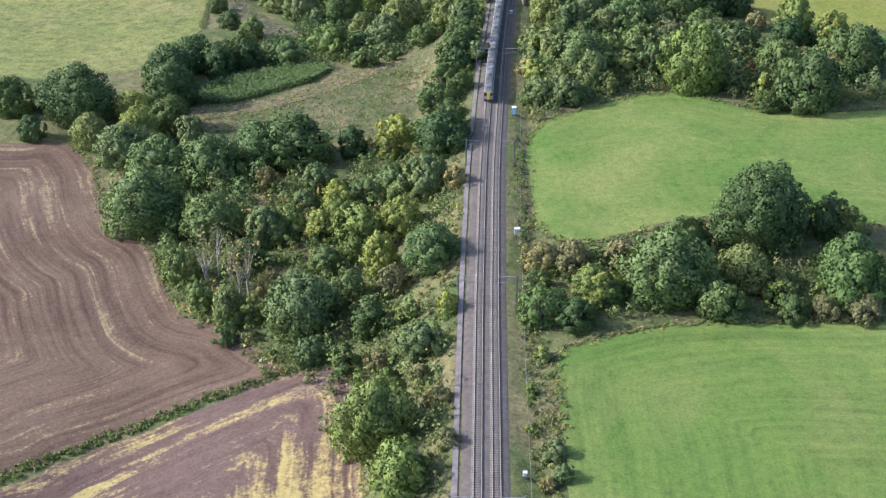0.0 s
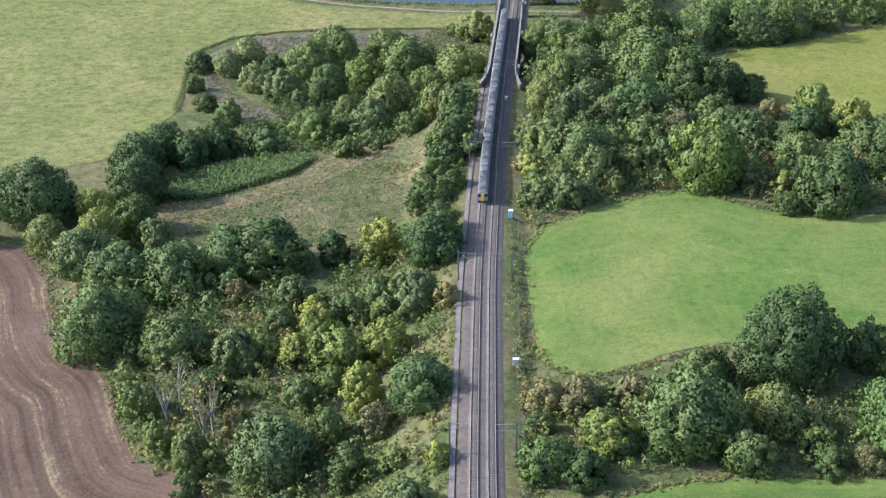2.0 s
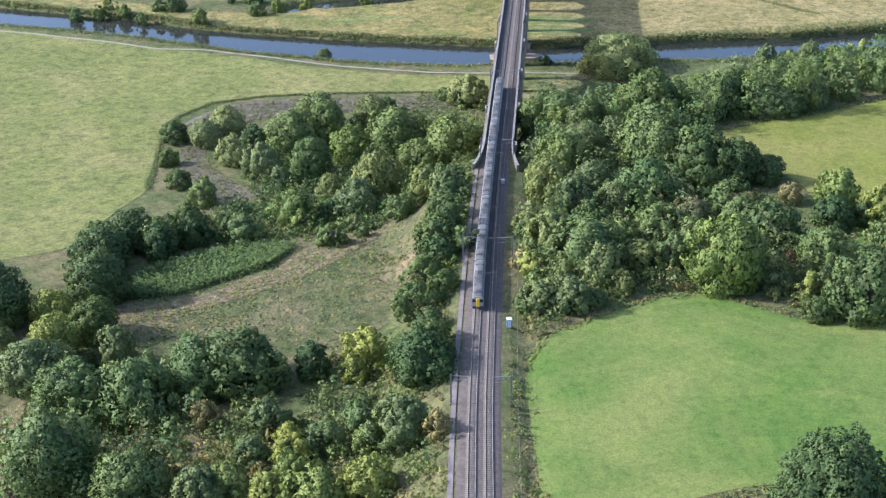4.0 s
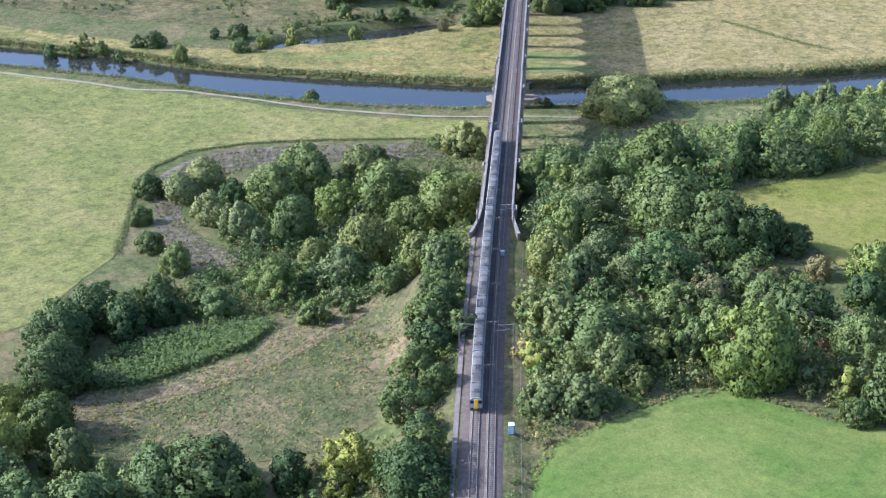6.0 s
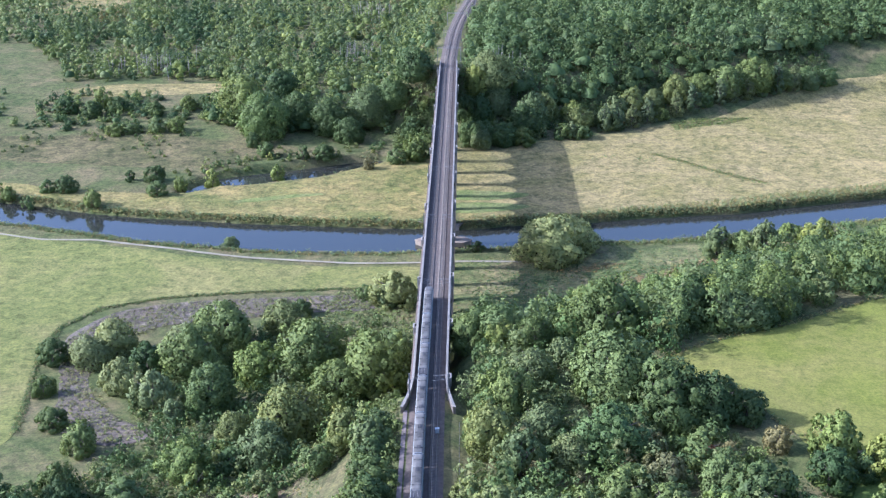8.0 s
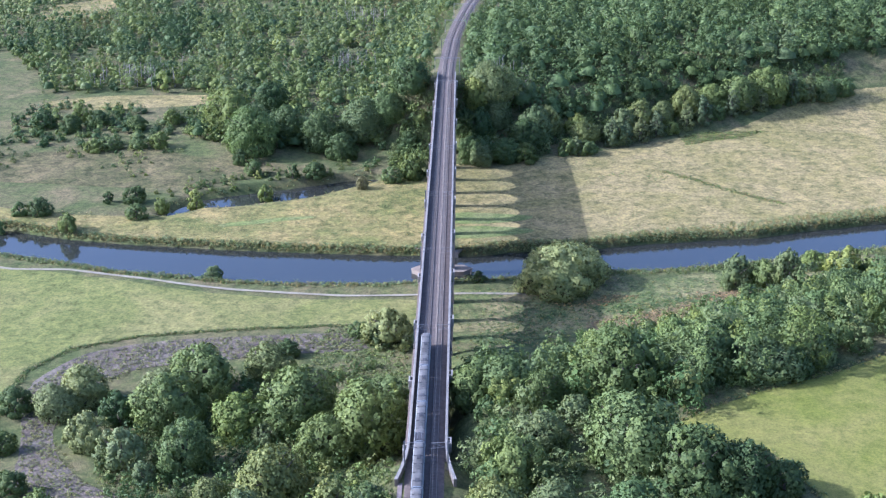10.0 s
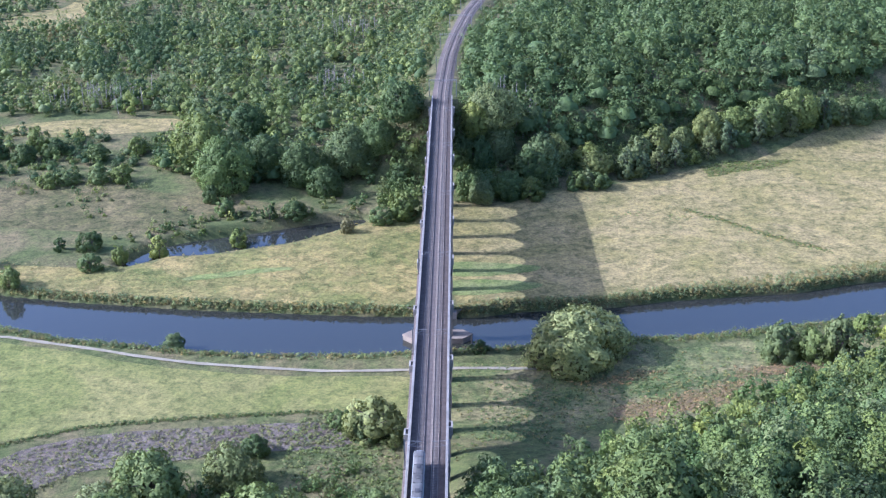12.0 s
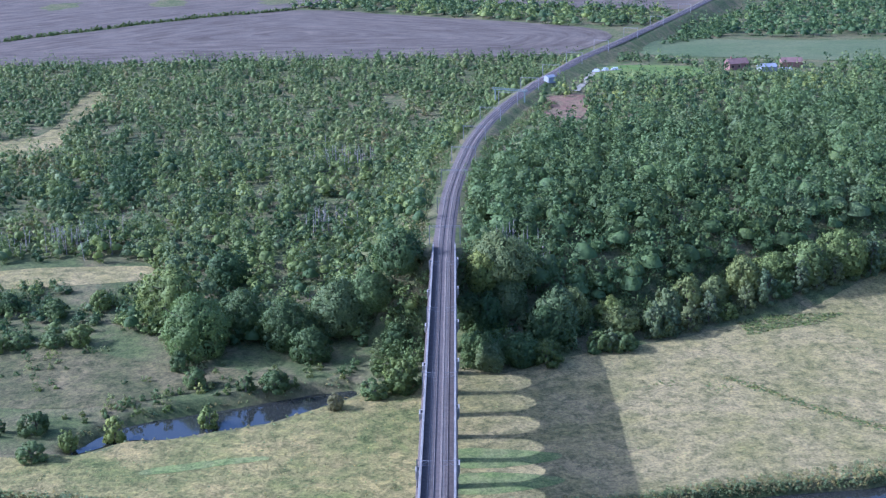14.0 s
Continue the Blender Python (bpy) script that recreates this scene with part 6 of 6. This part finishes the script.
def lineside_fence(side, off, y0, y1):
    """Wire fence of timber posts beside the line."""
    root = tagged(new("lineside_fence"), "timber post and wire fence beside the line", "fence")
    pts = []
    for y in np.arange(y0, y1, 3.0):
        d, x = line_dir(y), float(line_x(y))
        pts.append(grounded(x + side * off * d[1], y - side * off * d[0]))
    me = None
    for p in pts:
        if me is None:
            bm = bmesh.new()
            box(bm, -0.06, 0.06, -0.06, 0.06, -0.3, 1.25)
            o = part("post", bm, PALE_BARK, root)
            me = o.data
        else:
            o = new("post", me)
            o.parent = root
        o.location = p
    for h in (0.4, 0.8, 1.15):
        v, f = tubes([tube([(x, y, z + h) for x, y, z in pts], [0.012] * len(pts), 4)])
        o = new("wire", mesh_of("wire", v, f, STEEL))
        o.parent = root


lineside_fence(1, 8.0, 120, 430)

# ---- far things ----
BRICK = plain("red_brick", (0.22, 0.125, 0.095), 0.9, 0.2, 2.0)
TILE = plain("roof_tile", (0.20, 0.12, 0.10), 0.85, 0.2, 2.0)
SHEETING = plain("pale_roof_sheet", (0.28, 0.29, 0.30), 0.6, 0.15, 1.0)


def building(name, x, y, w, d, h, rise, turn, wall, roof, label, z=None, windows=True):
    root = tagged(new(name), label, "building")
    root.matrix_basis = pose(*grounded(x, y, z), 0, 0, turn)
    bm = bmesh.new()
    box(bm, -w / 2, w / 2, -d / 2, d / 2, -1.0, h)
    part("wall", bm, wall, root)
    bm = bmesh.new()
    a = [bm.verts.new(c) for c in ((-w / 2 - 0.4, -d / 2 - 0.5, h - 0.1), (w / 2 + 0.4, -d / 2 - 0.5, h - 0.1), (w / 2 + 0.4, d / 2 + 0.5, h - 0.1), (-w / 2 - 0.4, d / 2 + 0.5, h - 0.1))]
    r = [bm.verts.new(c) for c in ((-w / 2 - 0.4, 0, h + rise), (w / 2 + 0.4, 0, h + rise))]
    for q in ((a[0], a[1], r[1], r[0]), (a[2], a[3], r[0], r[1]), (a[0], r[0], a[3]), (a[1], a[2], r[1]), (a[3], a[2], a[1], a[0])):
        bm.faces.new(q)
    top = part("roof", bm, roof, root)
    if windows:
        for k in range(3):
            bm = bmesh.new()
            cx = -w / 2 + w * (k + 0.5) / 3
            box(bm, cx - 0.6, cx + 0.6, -d / 2 - 0.05, -d / 2 + 0.02, h * 0.45, h * 0.75)
            part("window", bm, GLASS, root)
        bm = bmesh.new()
        box(bm, -w * 0.3 - 0.5, -w * 0.3 + 0.5, -0.5, 0.5, h + rise * 0.4, h + rise + 1.4)
        part("chimney", bm, BRICK, top)


building("farmhouse", 322, 1288, 16, 9, 5.5, 3.5, 12, BRICK, TILE, "red-brick farmhouse with a tiled roof")
building("barn", 341, 1272, 13, 8, 4.0, 2.2, 8, SHEETING, SHEETING, "pale sheet-clad barn beside the farmhouse", windows=False)
building("barn", 366, 1290, 16, 9, 4.5, 3.0, -6, BRICK, TILE, "brick barn with a rust-red roof", windows=False)
building("shed", 352, 1262, 8, 6, 3.0, 1.2, 0, SHEETING, SHEETING, "small white shed by the farm", windows=False)
building("hut", 167, 1234, 7, 5, 3.4, 1.4, 35, SHEETING, SHEETING, "small white hut beside the track", windows=False)


def van(x, y, turn):
    root = tagged(new("van"), "white van parked on the farm track", "van", "parked vans")
    root.matrix_basis = pose(*grounded(x, y), 0, 0, turn)
    bm = bmesh.new()
    box(bm, -1.0, 1.0, -2.7, 2.7, 0.4, 1.3)
    box(bm, -0.95, 0.95, -2.6, 1.4, 1.3, 2.4)
    part("body", bevelled(bm, 0.12), WHITE, root)
    bm = bmesh.new()
    box(bm, -0.85, 0.85, 1.38, 1.46, 1.4, 2.2)
    part("windscreen", bm, GLASS, root)
    for sx in (-1, 1):
        for sy in (-1.7, 1.7):
            bm = bmesh.new()
            bmesh.ops.create_cone(bm, cap_ends=True, segments=14, radius1=0.36, radius2=0.36, depth=0.24, matrix=pose(sx * 0.92, sy, 0.36, 0, 90, 0))
            part("wheel", bm, RUBBER, root)


van(214, 1299, 70)
van(222, 1303, 80)
van(230, 1305, 85)

gantry = tagged(new("signal_gantry"), "pale green steel signal gantry spanning the railway", "gantry")
TEAL = plain("pale_green_steel", (0.13, 0.17, 0.16), 0.6, 0.15, 1.0)
gd = line_dir(1166)
gantry.matrix_basis = pose(float(line_x(1166)) - 3, 1166, TOP, 0, 0, -math.degrees(math.atan2(gd[0], gd[1])) - 12)
for s in (-1, 1):
    bm = bmesh.new()
    for z in (6.0, 7.1):
        box(bm, -13, 13, s * 0.6 - 0.08, s * 0.6 + 0.08, z - 0.09, z + 0.09)
    for k in range(20):
        box(bm, -12.8 + k * 1.34, -12.7 + k * 1.34, s * 0.6 - 0.05, s * 0.6 + 0.05, 6.0, 7.1)
    part("truss", bm, TEAL, gantry)
    for x in (-11, 11):
        bm = bmesh.new()
        box(bm, x - 0.2, x + 0.2, s * 0.6 - 0.15, s * 0.6 + 0.15, -1.5, 6.0)
        part("leg", bm, TEAL, gantry)
bm = bmesh.new()
box(bm, -13, 13, -0.6, 0.6, 6.05, 6.12)
part("walkway", bm, TEAL, gantry)

# ---- mooring posts by the river ----
for k, (x, y) in enumerate(((51.5, 640.5), (52.8, 638.0), (54.5, 635.0))):
    v, f = tubes([tube([(x, y, -1.5), (x + 0.1, y, 4.2)], [0.2, 0.17], 8), tube([(x + 0.1, y, 4.2), (x + 0.1, y, 4.26)], [0.17, 0.01], 8)])
    tagged(new("mooring_post", mesh_of("mooring_post", v, f, BARK)), "dark timber mooring post at the river edge", "post", "mooring posts")

# ---- greener turf, two patches coloured in the shape of sunlit lobes under the arches ----
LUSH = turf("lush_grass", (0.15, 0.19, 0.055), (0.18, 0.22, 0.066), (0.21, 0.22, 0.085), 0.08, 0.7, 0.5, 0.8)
sheet("lush_grass_patch", [(49, 697), (62, 695), (80, 698), (84, 703), (66, 709), (50, 709)], LUSH, "lush green grass in the outline of a sunlit lobe below an arch", lift=0.2)
sheet("lush_grass_patch", [(48, 679), (62, 677), (78, 680), (82, 685), (66, 691), (48, 691)], LUSH, "lush green grass in the outline of a sunlit lobe below an arch", lift=0.2)
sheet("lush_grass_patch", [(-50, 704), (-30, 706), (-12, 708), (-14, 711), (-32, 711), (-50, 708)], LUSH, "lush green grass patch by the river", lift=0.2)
